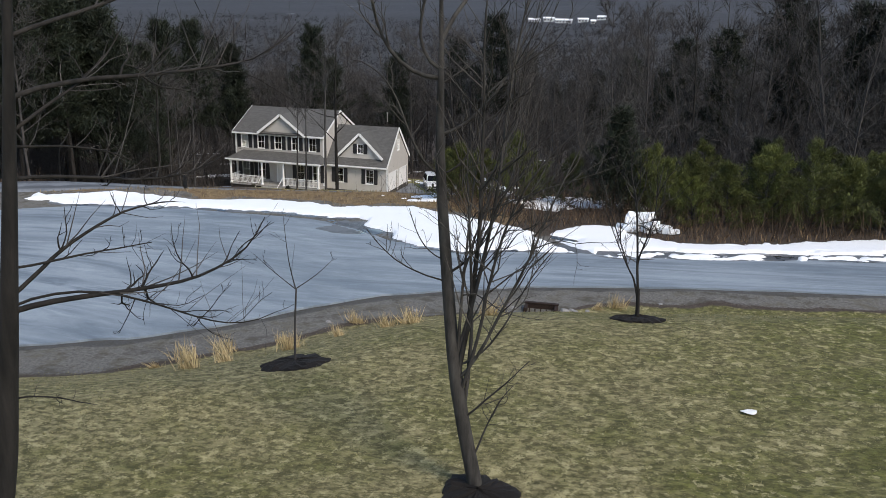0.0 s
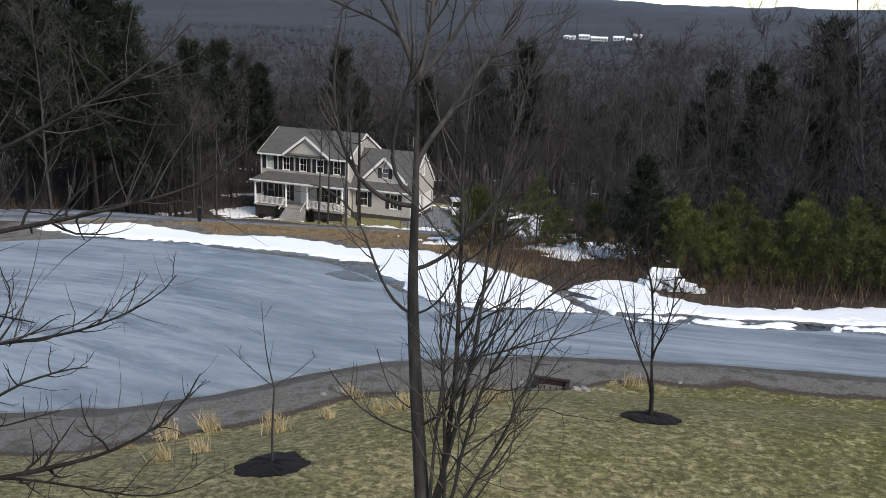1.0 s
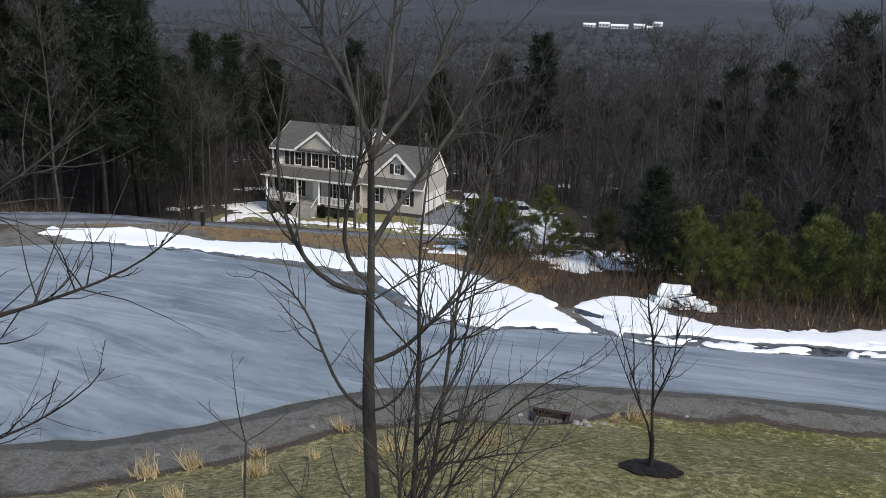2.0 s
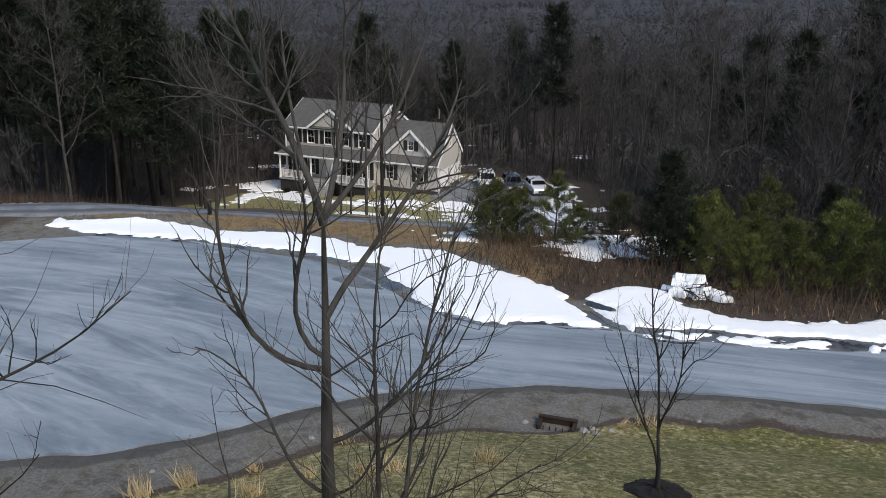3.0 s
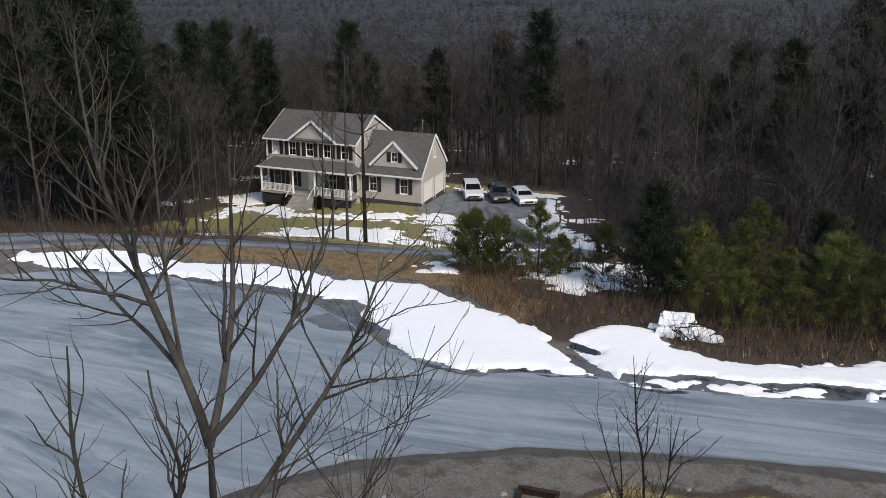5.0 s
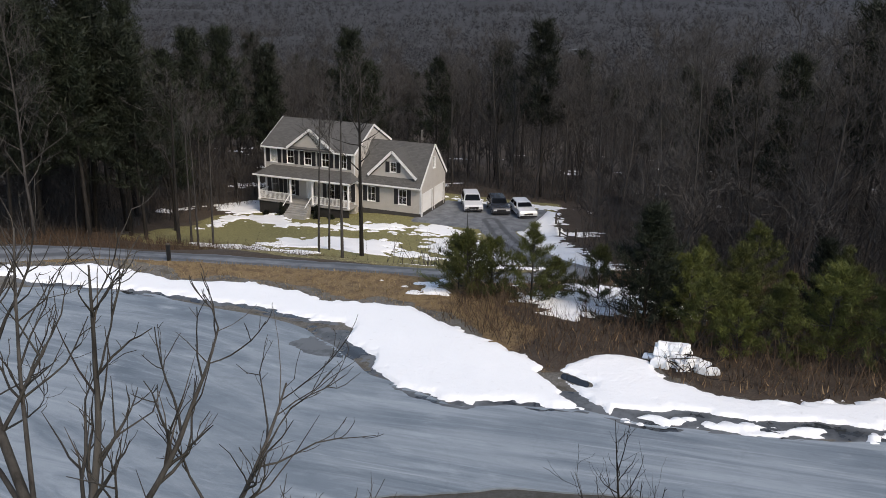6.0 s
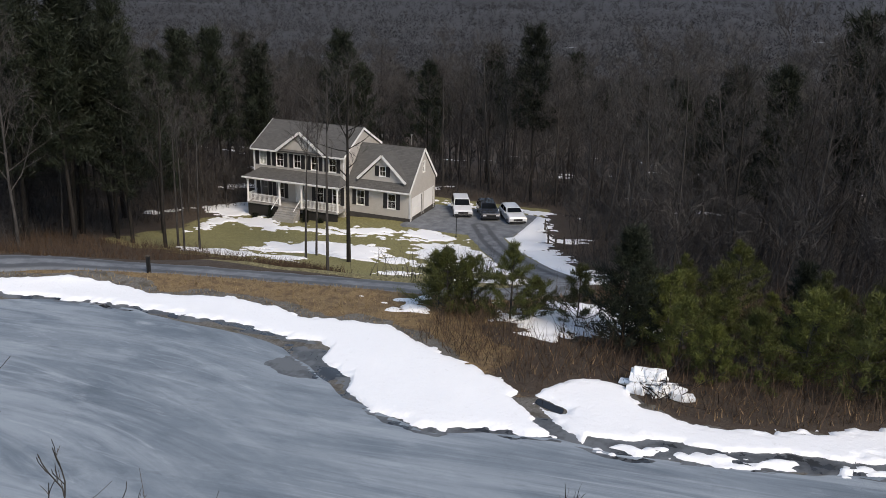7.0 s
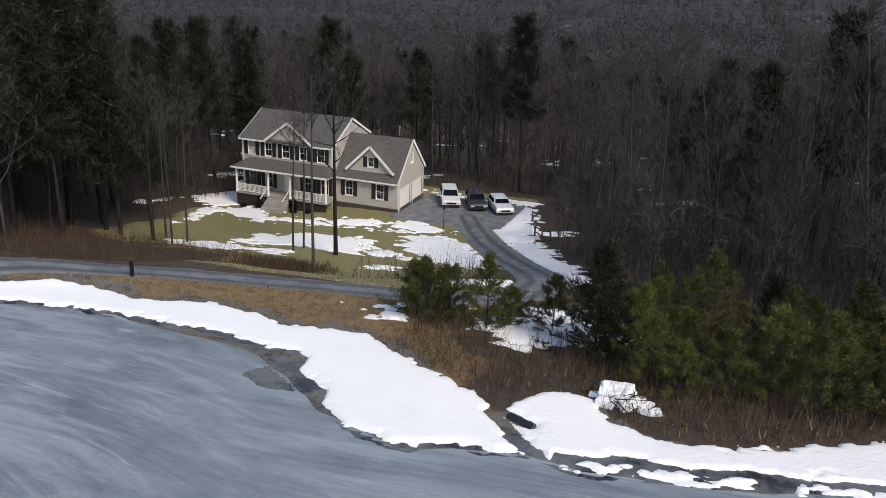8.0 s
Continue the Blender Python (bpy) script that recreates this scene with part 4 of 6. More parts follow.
def blades(name, label, count, seed, where, tall, wide, material):
    """Uncountable thin stems over a stretch of ground."""
    rng = np.random.default_rng(seed)
    x, y = where(rng, count)
    z = land_z(x, y)
    at = np.stack([x, y, z - 0.02], -1)
    h = rng.uniform(*tall, len(x))
    tip = at + np.stack([rng.normal(size=len(x)) * h * 0.35, rng.normal(size=len(x)) * h * 0.35, h], -1)
    tagged(new(name, tri_mesh(name, *slivers(at, tip, rng.uniform(*wide, len(x)), rng), material)), label, "grass" if "grass" in name else "brush", kind="stuff")


def lawn_spots(rng, n):
    x, y = rng.uniform(16, 42, n), rng.uniform(-79, -60, n)
    d = edge_distance(x, y)
    ok = (d > 2.2) & (y < -59)
    return x[ok], y[ok]


def bank_spots(rng, n):
    x, y = rng.uniform(-5, 23.5, n), rng.uniform(-47.2, -38.7, n)
    ok = (drive_distance(x, y) > 0.1) & (bank_snow(x, y) < 0) & (edge_distance(x, y) > 0.8) & (y < np.interp(x, DRIVE_LINE[:11, 0], DRIVE_LINE[:11, 1]))
    return x[ok], y[ok]


def thicket_spots(rng, n):
    x, y = rng.uniform(19.5, 58, n), rng.uniform(-51, -32, n)
    ok = (bank_snow(x, y) < -0.15) & (y > -50.2 + 0.05 * (x - 20)) & (edge_distance(x, y) > 2.2) & (drive_distance(x, y) > 0.7) & (yard_snow(x, y) < 0)
    return x[ok], y[ok]


def slope_spots(rng, n):
    x, y = rng.uniform(-50, 5.5, n), rng.uniform(-46, -20, n)
    ok = (drive_distance(x, y) > 0.3) & (yard_snow(x, y) < 0) & ((y > -38.5) | (x < -5)) & (edge_distance(x, y) > 2) & (y < -24.5 + 0.25 * np.clip(-x, 0, 30) + fbm(x, y, 0.2, 3, 3) * 3)
    return x[ok], y[ok]


def wood_spots(rng, n):
    x, y = rng.uniform(-52, 50, n), rng.uniform(-34, 30, n)
    ok = (np.hypot((x + 3) / 21.0, (y + 15) / 22) > 1.05) & ~((x > -20) & (x < 17) & (y > -6) & (y < 13)) & (drive_distance(x, y) > 2)
    return x[ok], y[ok]


blades("lawn_grass", "short patchy winter lawn grass, straw and dull green", 60000, 41, lawn_spots, (0.02, 0.06), (0.006, 0.013), BLADE)
blades("bank_grass", "flattened tan grass on the bank above the driveway", 9000, 42, bank_spots, (0.06, 0.22), (0.010, 0.022), TAN_GRASS)
blades("thicket_brush", "dense brown leafless brush behind the snow bank", 20000, 43, thicket_spots, (0.2, 1.7), (0.006, 0.018), BRUSHWOOD)
blades("thicket_litter", "tufts of dead grass and leaves on the ground of the thicket", 15000, 46, thicket_spots, (0.08, 0.40), (0.010, 0.026), LITTER)
def clump_spots(rng, n):
    return 1.6 + rng.normal(size=n) * 1.7, -25.2 + rng.normal(size=n) * 1.3


blades("yard_brush", "dense patch of brown brush at the foot of the yard", 2600, 47, clump_spots, (0.15, 0.9), (0.012, 0.03), BRUSHWOOD)
blades("slope_brush", "low brown brush and weeds on the slope below the driveway", 26000, 44, slope_spots, (0.2, 1.2), (0.008, 0.02), BRUSHWOOD)
blades("understorey_brush", "grey-brown saplings and brush on the forest floor", 42000, 45, wood_spots, (0.3, 2.8), (0.008, 0.026), TWIG)

# young pines at the roadside
YOUNG = [pine_tree(500 + k, 3.1 + 0.3 * k, 1.75 + 0.12 * k, 0.05, 11, 190, 0.21, 0.013, 0.16) for k in range(4)]
CEDAR = pine_tree(540, 4.0, 1.35, 0.03, 20, 130, 0.20, 0.014)


def share_meshes(kind, bark, leaf):
    return tri_mesh("trunk", *kind[0], bark, True), tri_mesh("crown", *kind[1], leaf)


def stand(kind, name, label, category, x, y, size, turn, group):
    ob = thing(name, label, category, group=group)
    child("trunk", kind[0], ob), child("crown", kind[1], ob)
    ob.matrix_basis = pose(*on_ground(x, y), 0, 0, turn) @ Matrix.Scale(size, 4)
    return ob


young_meshes = [share_meshes(k, BARK, NEEDLE_YOUNG) for k in YOUNG]
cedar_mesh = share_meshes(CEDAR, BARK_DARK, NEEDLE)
rng = np.random.default_rng(77)
spots = [(19.6, -43.5, 0.95), (19.0, -42.9, 0.75), (20.5, -43.0, 0.7), (22.5, -43.9, 0.85), (23.3, -43.1, 0.6), (25.0, -42.4, 0.7), (29.3, -46.3, 0.75), (28.8, -44.4, 0.8), (30.6, -46.6, 0.7), (32.0, -46.2, 0.8), (33.5, -45.6, 0.9), (35.2, -46.2, 0.95), (36.8, -45.4, 0.9), (38.2, -46.0, 0.95), (39.8, -45.2, 1.0), (41.5, -44.8, 1.0), (28.1, -43.4, 0.9)]
for _ in range(900):
    x, y = rng.uniform(28.2, 52), rng.uniform(-46.3, -36.5)
    if y > -46.3 + 0.15 * (x - 30) and all(math.hypot(x - a, y - b) > 1.55 for a, b, _ in spots) and len(spots) < 60:
        spots.append((x, y, rng.uniform(0.45, 0.95)))
for n, (x, y, size) in enumerate(spots):
    stand(young_meshes[n % 4], "young_pine", "bushy yellow-green young pine at the edge of the brush", "tree", x, y, size, float(rng.uniform(0, 360)), "young pines by the road")
stand(cedar_mesh, "red_cedar", "dark narrow evergreen cedar among the young pines", "tree", 27.2, -44.9, 1.2, 20, "cedars")
stand(cedar_mesh, "red_cedar", "dark narrow evergreen cedar among the young pines", "tree", 33.62, -41.45, 0.9, 140, "cedars")

# the woods
WOODS = [bare_tree(600 + k, 15 + 1.1 * k, 25, 0.13 + 0.03 * k, 0.60 + 0.06 * k, 12, 0.035, 4, 1.2) for k in range(5)]
FAR_WOODS = [bare_tree(610 + k, 15 + 1.3 * k, 16, 0.15 + 0.03 * k, 0.62, 5, 0.035, 3, 2.3) for k in range(4)]
THIN = [bare_tree(650 + k, 11 + k, 9, 0.70, 0.85, 5, 0.008) for k in range(3)]
PINES = [pine_tree(700 + k, 16 + 1.2 * k, 4.7 - 0.3 * k, 0.30 + 0.07 * k, 15, 105, 0.62, 0.040, 0.12) for k in range(3)]
FAR_PINES = [pine_tree(710 + k, 16 + 1.2 * k, 4.6 - 0.3 * k, 0.32 + 0.07 * k, 12, 44, 0.85, 0.085, 0.14, 3) for k in range(3)]
wood_meshes = [share_meshes(k, BARK, TWIG) for k in WOODS]
thin_meshes = [share_meshes(k, BARK, TWIG) for k in THIN]
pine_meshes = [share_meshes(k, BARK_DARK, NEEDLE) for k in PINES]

STURDY = [bare_tree(670 + k, 13 + k, 15, 0.42, 1.15, 6, 0.02) for k in range(2)]
sturdy_meshes = [share_meshes(k, BARK_DARK, TWIG) for k in STURDY]
for n, (x, y, size) in enumerate([(-2.34, -17.1, 1.1), (-2.33, -15.3, 1.05), (4.6, -26.2, 1.1), (1.1, -16, 1.2), (-14.18, -20, 1.15), (-14.1, -18.5, 1), (-11.49, -21, 1.05), (-11.12, -19.5, 1), (-19.38, -18, 0.95)]):
    stand(sturdy_meshes[n % 2] if size > 1.12 else thin_meshes[n % 3], "yard_tree", "tall leafless tree with a straight trunk on the sloping yard", "tree", x, y, size, 47.0 * n, "slender trees in the yard")


def wooded(x, y):
    """Where the woods stand: off the yard, the house, the driveways, the street and the young pines."""
    if y < -38 or (x > 22 and y < -33) or math.hypot((x + 3) / 20.0, (y + 15) / 21.5) < 1.03:
        return False
    if -21 < x < 13.5 and -8 < y < 13.5:
        return False
    if y < 6 and -12 < x < np.interp(y, [-38, -30, -18, -11.5, -3, 6], [29, 26, 23, 20.5, 16.5, 14.5]):
        return False
    if float(drive_distance(np.array([x]), np.array([y]))[0]) < 2.5:
        return False
    return -50 < math.degrees(math.atan2(x - 30.5, y + 78)) < 27


for n, (x, y, size) in enumerate([(-21.5, -17.5, 1.15), (-26.0, -17.0, 1.25), (-29.5, -20.0, 1.2), (-18.5, -19.0, 1.0), (-24.0, 3.0, 1.1), (8.5, 16.0, 1.05), (24.0, 14.0, 0.95), (-24.0, -20.0, 1.35), (-28.5, -15.0, 1.3), (-20.5, -12.5, 1.0), (-32.0, -24.0, 1.35), (-26.5, -27.0, 1.0), (-35.0, -14.0, 1.4), (-19.0, -25.0, 1.0), (-29.0, -8.0, 1.2), (-23.0, -26.0, 1.2), (-27.5, -22.0, 1.3), (-33.0, -18.0, 1.3), (-37.0, -24.0, 1.4), (-24.5, -14.5, 1.15), (-31.0, -29.0, 1.2), (-40.0, -18.0, 1.4), (-26.0, -3.0, 1.1), (-17.0, 17.0, 1.0), (-6.0, 20.0, 0.95), (33.0, -6.0, 0.95), (38.5, -2.0, 1.1), (43.0, -9.0, 1.1), (30.0, 3.0, 0.95), (46.0, -16.0, 1.05)]):
    stand(pine_meshes[n % 3], "forest_pine", "tall dark green pine in the woods", "tree", x, y, size, 70.0 * n, "pines of the woods")
dark_meshes = [share_meshes(WOODS[k], BARK_DARK, TWIG) for k in (1, 3)]
for n, (x, y, size) in enumerate([(34.5, -17.0, 0.95), (36.8, -14.5, 1.0), (40.5, -20.0, 0.95), (31.0, -24.0, 0.8)]):
    stand(dark_meshes[n % 2], "forest_tree", "large dark leafless tree at the edge of the woods", "tree", x, y, size, 35.0 + 90 * n, "bare trees of the woods")


rng = np.random.default_rng(88)
trees = []
rows_of_trees = [(gx, gy) for gy in np.arange(-37, 60, 4.6) for gx in np.arange(-150, 90, 4.6)] + [(gx, gy) for gy in np.arange(60, 250, 6.6) for gx in np.arange(-190, 130, 6.6)]
for gx, gy in rows_of_trees:
    x, y = gx + rng.uniform(-2, 2), gy + rng.uniform(-2, 2)
    if wooded(x, y) and rng.uniform() < (0.72 if x > 13 and y < 30 else 0.92):
        trees.append((math.hypot(x - 10, y + 40), x, y, rng.uniform(0.7, 1.1) * (1.0 if x > 26 else 0.96), rng.uniform(0, 360), rng.uniform()))
trees.sort()
joined = {"w": [], "p": []}
for n, (dist, x, y, size, turn, pick) in enumerate(trees):
    evergreen = pick < (0.05 if x > 22 else 0.09) + 0.16 * (x < -14 and y < 25)
    if n < 270:
        if evergreen:
            stand(pine_meshes[n % 3], "forest_pine", "tall dark green pine in the woods", "tree", x, y, size, turn, "pines of the woods")
        else:
            stand(wood_meshes[n % 5], "forest_tree", "leafless grey-brown woodland tree", "tree", x, y, size, turn, "bare trees of the woods")
    else:
        joined["p" if evergreen else "w"].append((x, y, size, turn, n))


def joined_trees(name, label, rows, kinds, material, which):
    """Many far trees as one mesh."""
    verts, tris, base = [], [], 0
    for x, y, size, turn, n in rows:
        v, t = kinds[n % len(kinds)][which]
        c, s = math.cos(radians(turn)), math.sin(radians(turn))
        z = float(land_z(np.array([x]), np.array([y]))[0]) - 0.1
        w = np.stack([(v[:, 0] * c - v[:, 1] * s) * size + x, (v[:, 0] * s + v[:, 1] * c) * size + y, v[:, 2] * size + z], -1)
        verts.append(w), tris.append(t + base)
        base += len(w)
    tagged(new(name, tri_mesh(name, np.concatenate(verts), np.concatenate(tris), material)), label, "woods", kind="stuff")


joined_trees("far_wood_trunks", "grey trunks and limbs of the leafless woods", joined["w"], FAR_WOODS, BARK, 0)
joined_trees("far_wood_twigs", "haze of bare brown twigs of the woods", joined["w"], FAR_WOODS, TWIG, 1)
joined_trees("far_pine_trunks", "dark trunks of pines in the woods", joined["p"], FAR_PINES, BARK_DARK, 0)
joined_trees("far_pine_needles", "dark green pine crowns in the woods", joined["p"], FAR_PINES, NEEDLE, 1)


rng = np.random.default_rng(93)
SAPLINGS = [bare_tree(680 + k, 4.2 + 0.7 * k, 7, 0.06, 0.55, 3, 0.06, 3, 1.5) for k in range(4)]
x, y = wood_spots(rng, 1500)
undergrowth = [(float(a), float(b), float(size), float(turn), n) for n, (a, b, size, turn) in enumerate(zip(x, y, rng.uniform(0.55, 1.2, len(x)), rng.uniform(0, 360, len(x)))) if wooded(a, b)]
joined_trees("sapling_stems", "thin stems of saplings between the forest trees", undergrowth, SAPLINGS, BARK, 0)
joined_trees("sapling_twigs", "haze of bare twigs of saplings on the forest floor", undergrowth, SAPLINGS, TWIG, 1)


def valley_woods():
    """The woods across the valley, seen from afar."""
    rng = np.random.default_rng(99)
    y = 250 * (1500 / 250) ** rng.uniform(0, 1, 14000)
    x = 30 + (y + 78) * np.tan(np.radians(rng.uniform(-52, 27, 14000)))
    z = land_z(x, y)
    foot = np.repeat(np.stack([x, y, z], -1), 14, 0)
    tall = np.repeat(rng.uniform(9, 17, 14000), 14)
    k = rng.uniform(0.1, 1.2, len(foot))
    start = foot + np.stack([rng.normal(size=len(foot)) * 1.6, rng.normal(size=len(foot)) * 1.6, tall * k * 0.6], -1)
    end = start + np.stack([rng.normal(size=len(foot)) * 1.2, rng.normal(size=len(foot)) * 1.2, tall * rng.uniform(0.02, 0.16, len(foot))], -1)
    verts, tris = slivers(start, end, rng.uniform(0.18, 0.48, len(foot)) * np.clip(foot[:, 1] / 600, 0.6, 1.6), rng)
    tagged(new("valley_woods", tri_mesh("valley_woods", verts, tris, TWIG_HAZED)), "leafless woods on the far side of the valley", "woods", kind="stuff")


valley_woods()


# ---------- the house ----------
def wall_panel(axis, at, a0, a1, z0, z1, thick, openings):
    """A wall along x or y with real openings (a, b, low, high) through its thickness."""
    cuts = sorted({a0, a1, *(v for o in openings for v in o[:2])})
    levels = sorted({z0, z1, *(v for o in openings for v in o[2:])})
    bm = bmesh.new()
    for p, q in zip(cuts, cuts[1:]):
        for r, s in zip(levels, levels[1:]):
            m, n = (p + q) / 2, (r + s) / 2
            if any(o[0] < m < o[1] and o[2] < n < o[3] for o in openings):
                continue
            if axis == "x":
                box(bm, p, q, at, at + thick, r, s)
            else:
                box(bm, at, at + thick, p, q, r, s)
    bmesh.ops.remove_doubles(bm, verts=bm.verts, dist=1e-4)
    inner = {}
    for f in bm.faces:
        inner.setdefault(tuple(sorted(v.index for v in f.verts)), []).append(f)
    bm.verts.index_update()
    inner = {}
    for f in bm.faces:
        inner.setdefault(tuple(sorted(v.index for v in f.verts)), []).append(f)
    bmesh.ops.delete(bm, geom=[f for fs in inner.values() if len(fs) > 1 for f in fs], context="FACES_ONLY")
    bmesh.ops.recalc_face_normals(bm, faces=bm.faces)
    return bm


def gable_wall(a, b, z0, m, zp, hole, axis, at, thick):
    """A triangular gable with a window's opening through it, as one mesh."""
    p, q, r, t = hole

    def top(v):
        return z0 + (zp - z0) * ((v - a) / (m - a) if v < m else (b - v) / (b - m))

    shapes = ([(a, z0), (p, z0), (p, top(p))], [(q, z0), (b, z0), (q, top(q))], [(p, z0), (q, z0), (q, r), (p, r)], [(p, t), (q, t), (q, top(q)), (m, zp), (p, top(p))])
    out = bmesh.new()
    for shape in shapes:
        piece = prism(shape, axis, at, at + thick)
        me = bpy.data.meshes.new("piece")
        piece.to_mesh(me)
        piece.free()
        out.from_mesh(me)
        bpy.data.meshes.remove(me)
    return out


house = thing("house", "two-storey cream clapboard house with grey shingle roof and white porch", "house")
XL, XR, YF, YB = -17.75, -7.05, -0.7, 7.9            # main block
EAVE, RIDGE, RIDGE_Y = 6.12, 8.37, 3.6
WING_EAVE, WING_RIDGE, WING_D = 3.30, 6.86, 7.0      # garage wing, from XR to x = 0
UPPER = [-16.6, -14.57, -12.5, -10.45, -8.4]
LOWER = [-16.55, -14.6, -9.9, -8.0]
WING_WIN = [-5.55, -2.05]

upper_open = [(x - 0.44, x + 0.44, 4.40, 5.84) for x in UPPER]
lower_open = [(x - 0.46, x + 0.46, 1.02, 2.95) for x in LOWER] + [(-12.75, -11.75, 0.75, 2.85)]
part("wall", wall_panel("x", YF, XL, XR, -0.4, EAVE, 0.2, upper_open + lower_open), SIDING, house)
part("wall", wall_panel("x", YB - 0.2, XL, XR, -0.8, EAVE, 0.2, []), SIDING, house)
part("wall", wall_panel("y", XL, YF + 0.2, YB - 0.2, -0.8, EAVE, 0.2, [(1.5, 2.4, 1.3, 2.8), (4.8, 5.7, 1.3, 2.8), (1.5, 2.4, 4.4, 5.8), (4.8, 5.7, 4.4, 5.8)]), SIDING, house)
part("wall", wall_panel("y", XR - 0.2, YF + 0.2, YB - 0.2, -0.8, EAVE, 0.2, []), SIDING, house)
for gx in (XL, XR - 0.2):
    part("gable", prism([(YF, EAVE), (YB, EAVE), (RIDGE_Y, RIDGE - 0.13)], "x", gx, gx + 0.2), SIDING, house)
part("floor", boxes((XL + 0.2, XR - 0.2, YF + 0.2, YB - 0.2, 0.4, 0.6), (XL + 0.2, XR - 0.2, YF + 0.2, YB - 0.2, 3.35, 3.6), (XL + 0.2, XR - 0.2, YF + 0.2, YB - 0.2, 5.95, 6.1)), SHADE_BLACK, house)
part("partition", boxes((XL + 0.2, XR - 0.2, 2.3, 2.4, 0.6, 5.95)), SHADE_BLACK, house)

wing_open = [(x - 0.46, x + 0.46, 1.15, 2.72) for x in WING_WIN]
garage_open = [(0.45, 3.15, 0.05, 2.3), (3.8, 6.5, 0.05, 2.3)]
part("wall", wall_panel("x", 0.0, XR, -0.2, 0.0, WING_EAVE, 0.2, wing_open), SIDING, house)
part("wall", wall_panel("y", -0.2, 0.0, WING_D, 0.0, WING_EAVE, 0.2, garage_open), SIDING, house)
part("wall", wall_panel("x", WING_D - 0.2, XR, -0.2, -0.6, WING_EAVE, 0.2, []), SIDING, house)
wm = WING_D / 2
part("gable", gable_wall(0.0, WING_D, WING_EAVE, wm, WING_RIDGE - 0.16, (wm - 0.36, wm + 0.36, 4.5, 5.7), "x", -0.2, 0.2), SIDING, house)
part("partition", boxes((XR + 0.01, -0.25, 3.0, 3.1, 0.0, 3.2), (-1.2, -1.1, 0.2, 7.0, 0, 3.2)), SHADE_BLACK, house)
part("foundation", boxes((XL - 0.03, XR, YF - 0.02, YB, -1.3, -0.4), (XR, 0.02, -0.03, WING_D, -1.3, 0.34)), FOUNDATION, house)


def roof_slab(y0, z0, y1, z1, xa, xb, thick=0.15):
    """One sloping roof plane from eave to ridge, with its thickness."""
    n = Vector((0, -(z1 - z0), (y1 - y0))).normalized() * thick
    if n.z < 0:
        n = -n
    return prism([(y0, z0), (y1, z1), (y1 + n.y, z1 + n.z), (y0 + n.y, z0 + n.z)], "x", xa, xb)


def slope_slab(x0, z0, x1, z1, ya, yb, thick=0.12):
    n = Vector((-(z1 - z0), 0, (x1 - x0))).normalized() * thick
    if n.z < 0:
        n = -n
    return prism([(x0, z0), (x1, z1), (x1 + n.x, z1 + n.z), (x0 + n.x, z0 + n.z)], "y", ya, yb)


def board(p, q, wide, deep, material, name, label=""):
    """A trim board from p to q, its face towards the street or the side."""
    p, q = Vector(p), Vector(q)
    bm = boxes((0, (q - p).length, -deep / 2, deep / 2, -wide / 2, wide / 2))
    x = (q - p).normalized()
    side = Vector((0, 0, 1)).cross(x).normalized() if abs(x.z) < 0.99 else Vector((1, 0, 0))
    m = Matrix((x, side, x.cross(side))).transposed().to_4x4()
    m.translation = p
    bm.transform(m)
    return part(name, bm, material, house, label)


over = 0.14
drop = (RIDGE - EAVE) / (RIDGE_Y - YF)
part("roof", roof_slab(YF - 0.35, EAVE - 0.35 * drop + 0.08, RIDGE_Y, RIDGE, XL - over, XR + over), SHINGLE, house)
part("roof", roof_slab(YB + 0.35, EAVE - 0.35 * drop + 0.08, RIDGE_Y, RIDGE, XL - over, XR + over), SHINGLE, house)
for gx in (XL - over - 0.012, XR + over + 0.012):
    board((gx, YF - 0.37, EAVE - 0.35 * drop + 0.12), (gx, RIDGE_Y, RIDGE + 0.05), 0.24, 0.03, WHITE_TRIM, "rake_board")
    board((gx, YB + 0.37, EAVE - 0.35 * drop + 0.12), (gx, RIDGE_Y, RIDGE + 0.05), 0.24, 0.03, WHITE_TRIM, "rake_board")
eave_z = EAVE - 0.35 * drop + 0.08
for xa, xb in ((XL - over, -14.8), (-9.3, XR + over)):
    part("gutter", boxes((xa, xb, YF - 0.48, YF - 0.34, eave_z - 0.06, eave_z + 0.10)), WHITE_TRIM, house)
part("frieze_board", boxes((XL, XR, YF - 0.03, YF - 0.004, 5.88, 6.1)), WHITE_TRIM, house)
for gx in (XL - 0.02, XR - 0.13):
    part("corner_board", boxes((gx, gx + 0.15, YF - 0.022, YF - 0.003, 0.0, EAVE)), WHITE_TRIM, house)

# front cross gable
gm, gh, gpk, gz = -12.0, 2.75, 8.16, 6.12
part("gable", prism([(gm - gh + 0.2, gz), (gm + gh - 0.2, gz), (gm, gpk - 0.16)], "y", YF - 0.12, YF + 0.06), SIDING, house)
part("roof", slope_slab(gm - gh, gz - 0.03, gm, gpk, YF - 0.42, 3.1), SHINGLE, house)
part("roof", slope_slab(gm + gh, gz - 0.03, gm, gpk, YF - 0.42, 3.1), SHINGLE, house)
for s in (-1, 1):
    board((gm + s * (gh + 0.02), YF - 0.445, gz + 0.0), (gm, YF - 0.445, gpk + 0.05), 0.26, 0.04, WHITE_TRIM, "rake_board")

# wing roof and its front gable
tip = 0.10
wd = (WING_RIDGE - WING_EAVE) / wm
part("roof", roof_slab(-0.42, WING_EAVE - 0.42 * wd + 0.16, wm, WING_RIDGE, XR, tip), SHINGLE, house)
part("roof", roof_slab(WING_D + 0.15, WING_EAVE - 0.15 * wd + 0.16, wm, WING_RIDGE, XR, tip), SHINGLE, house)
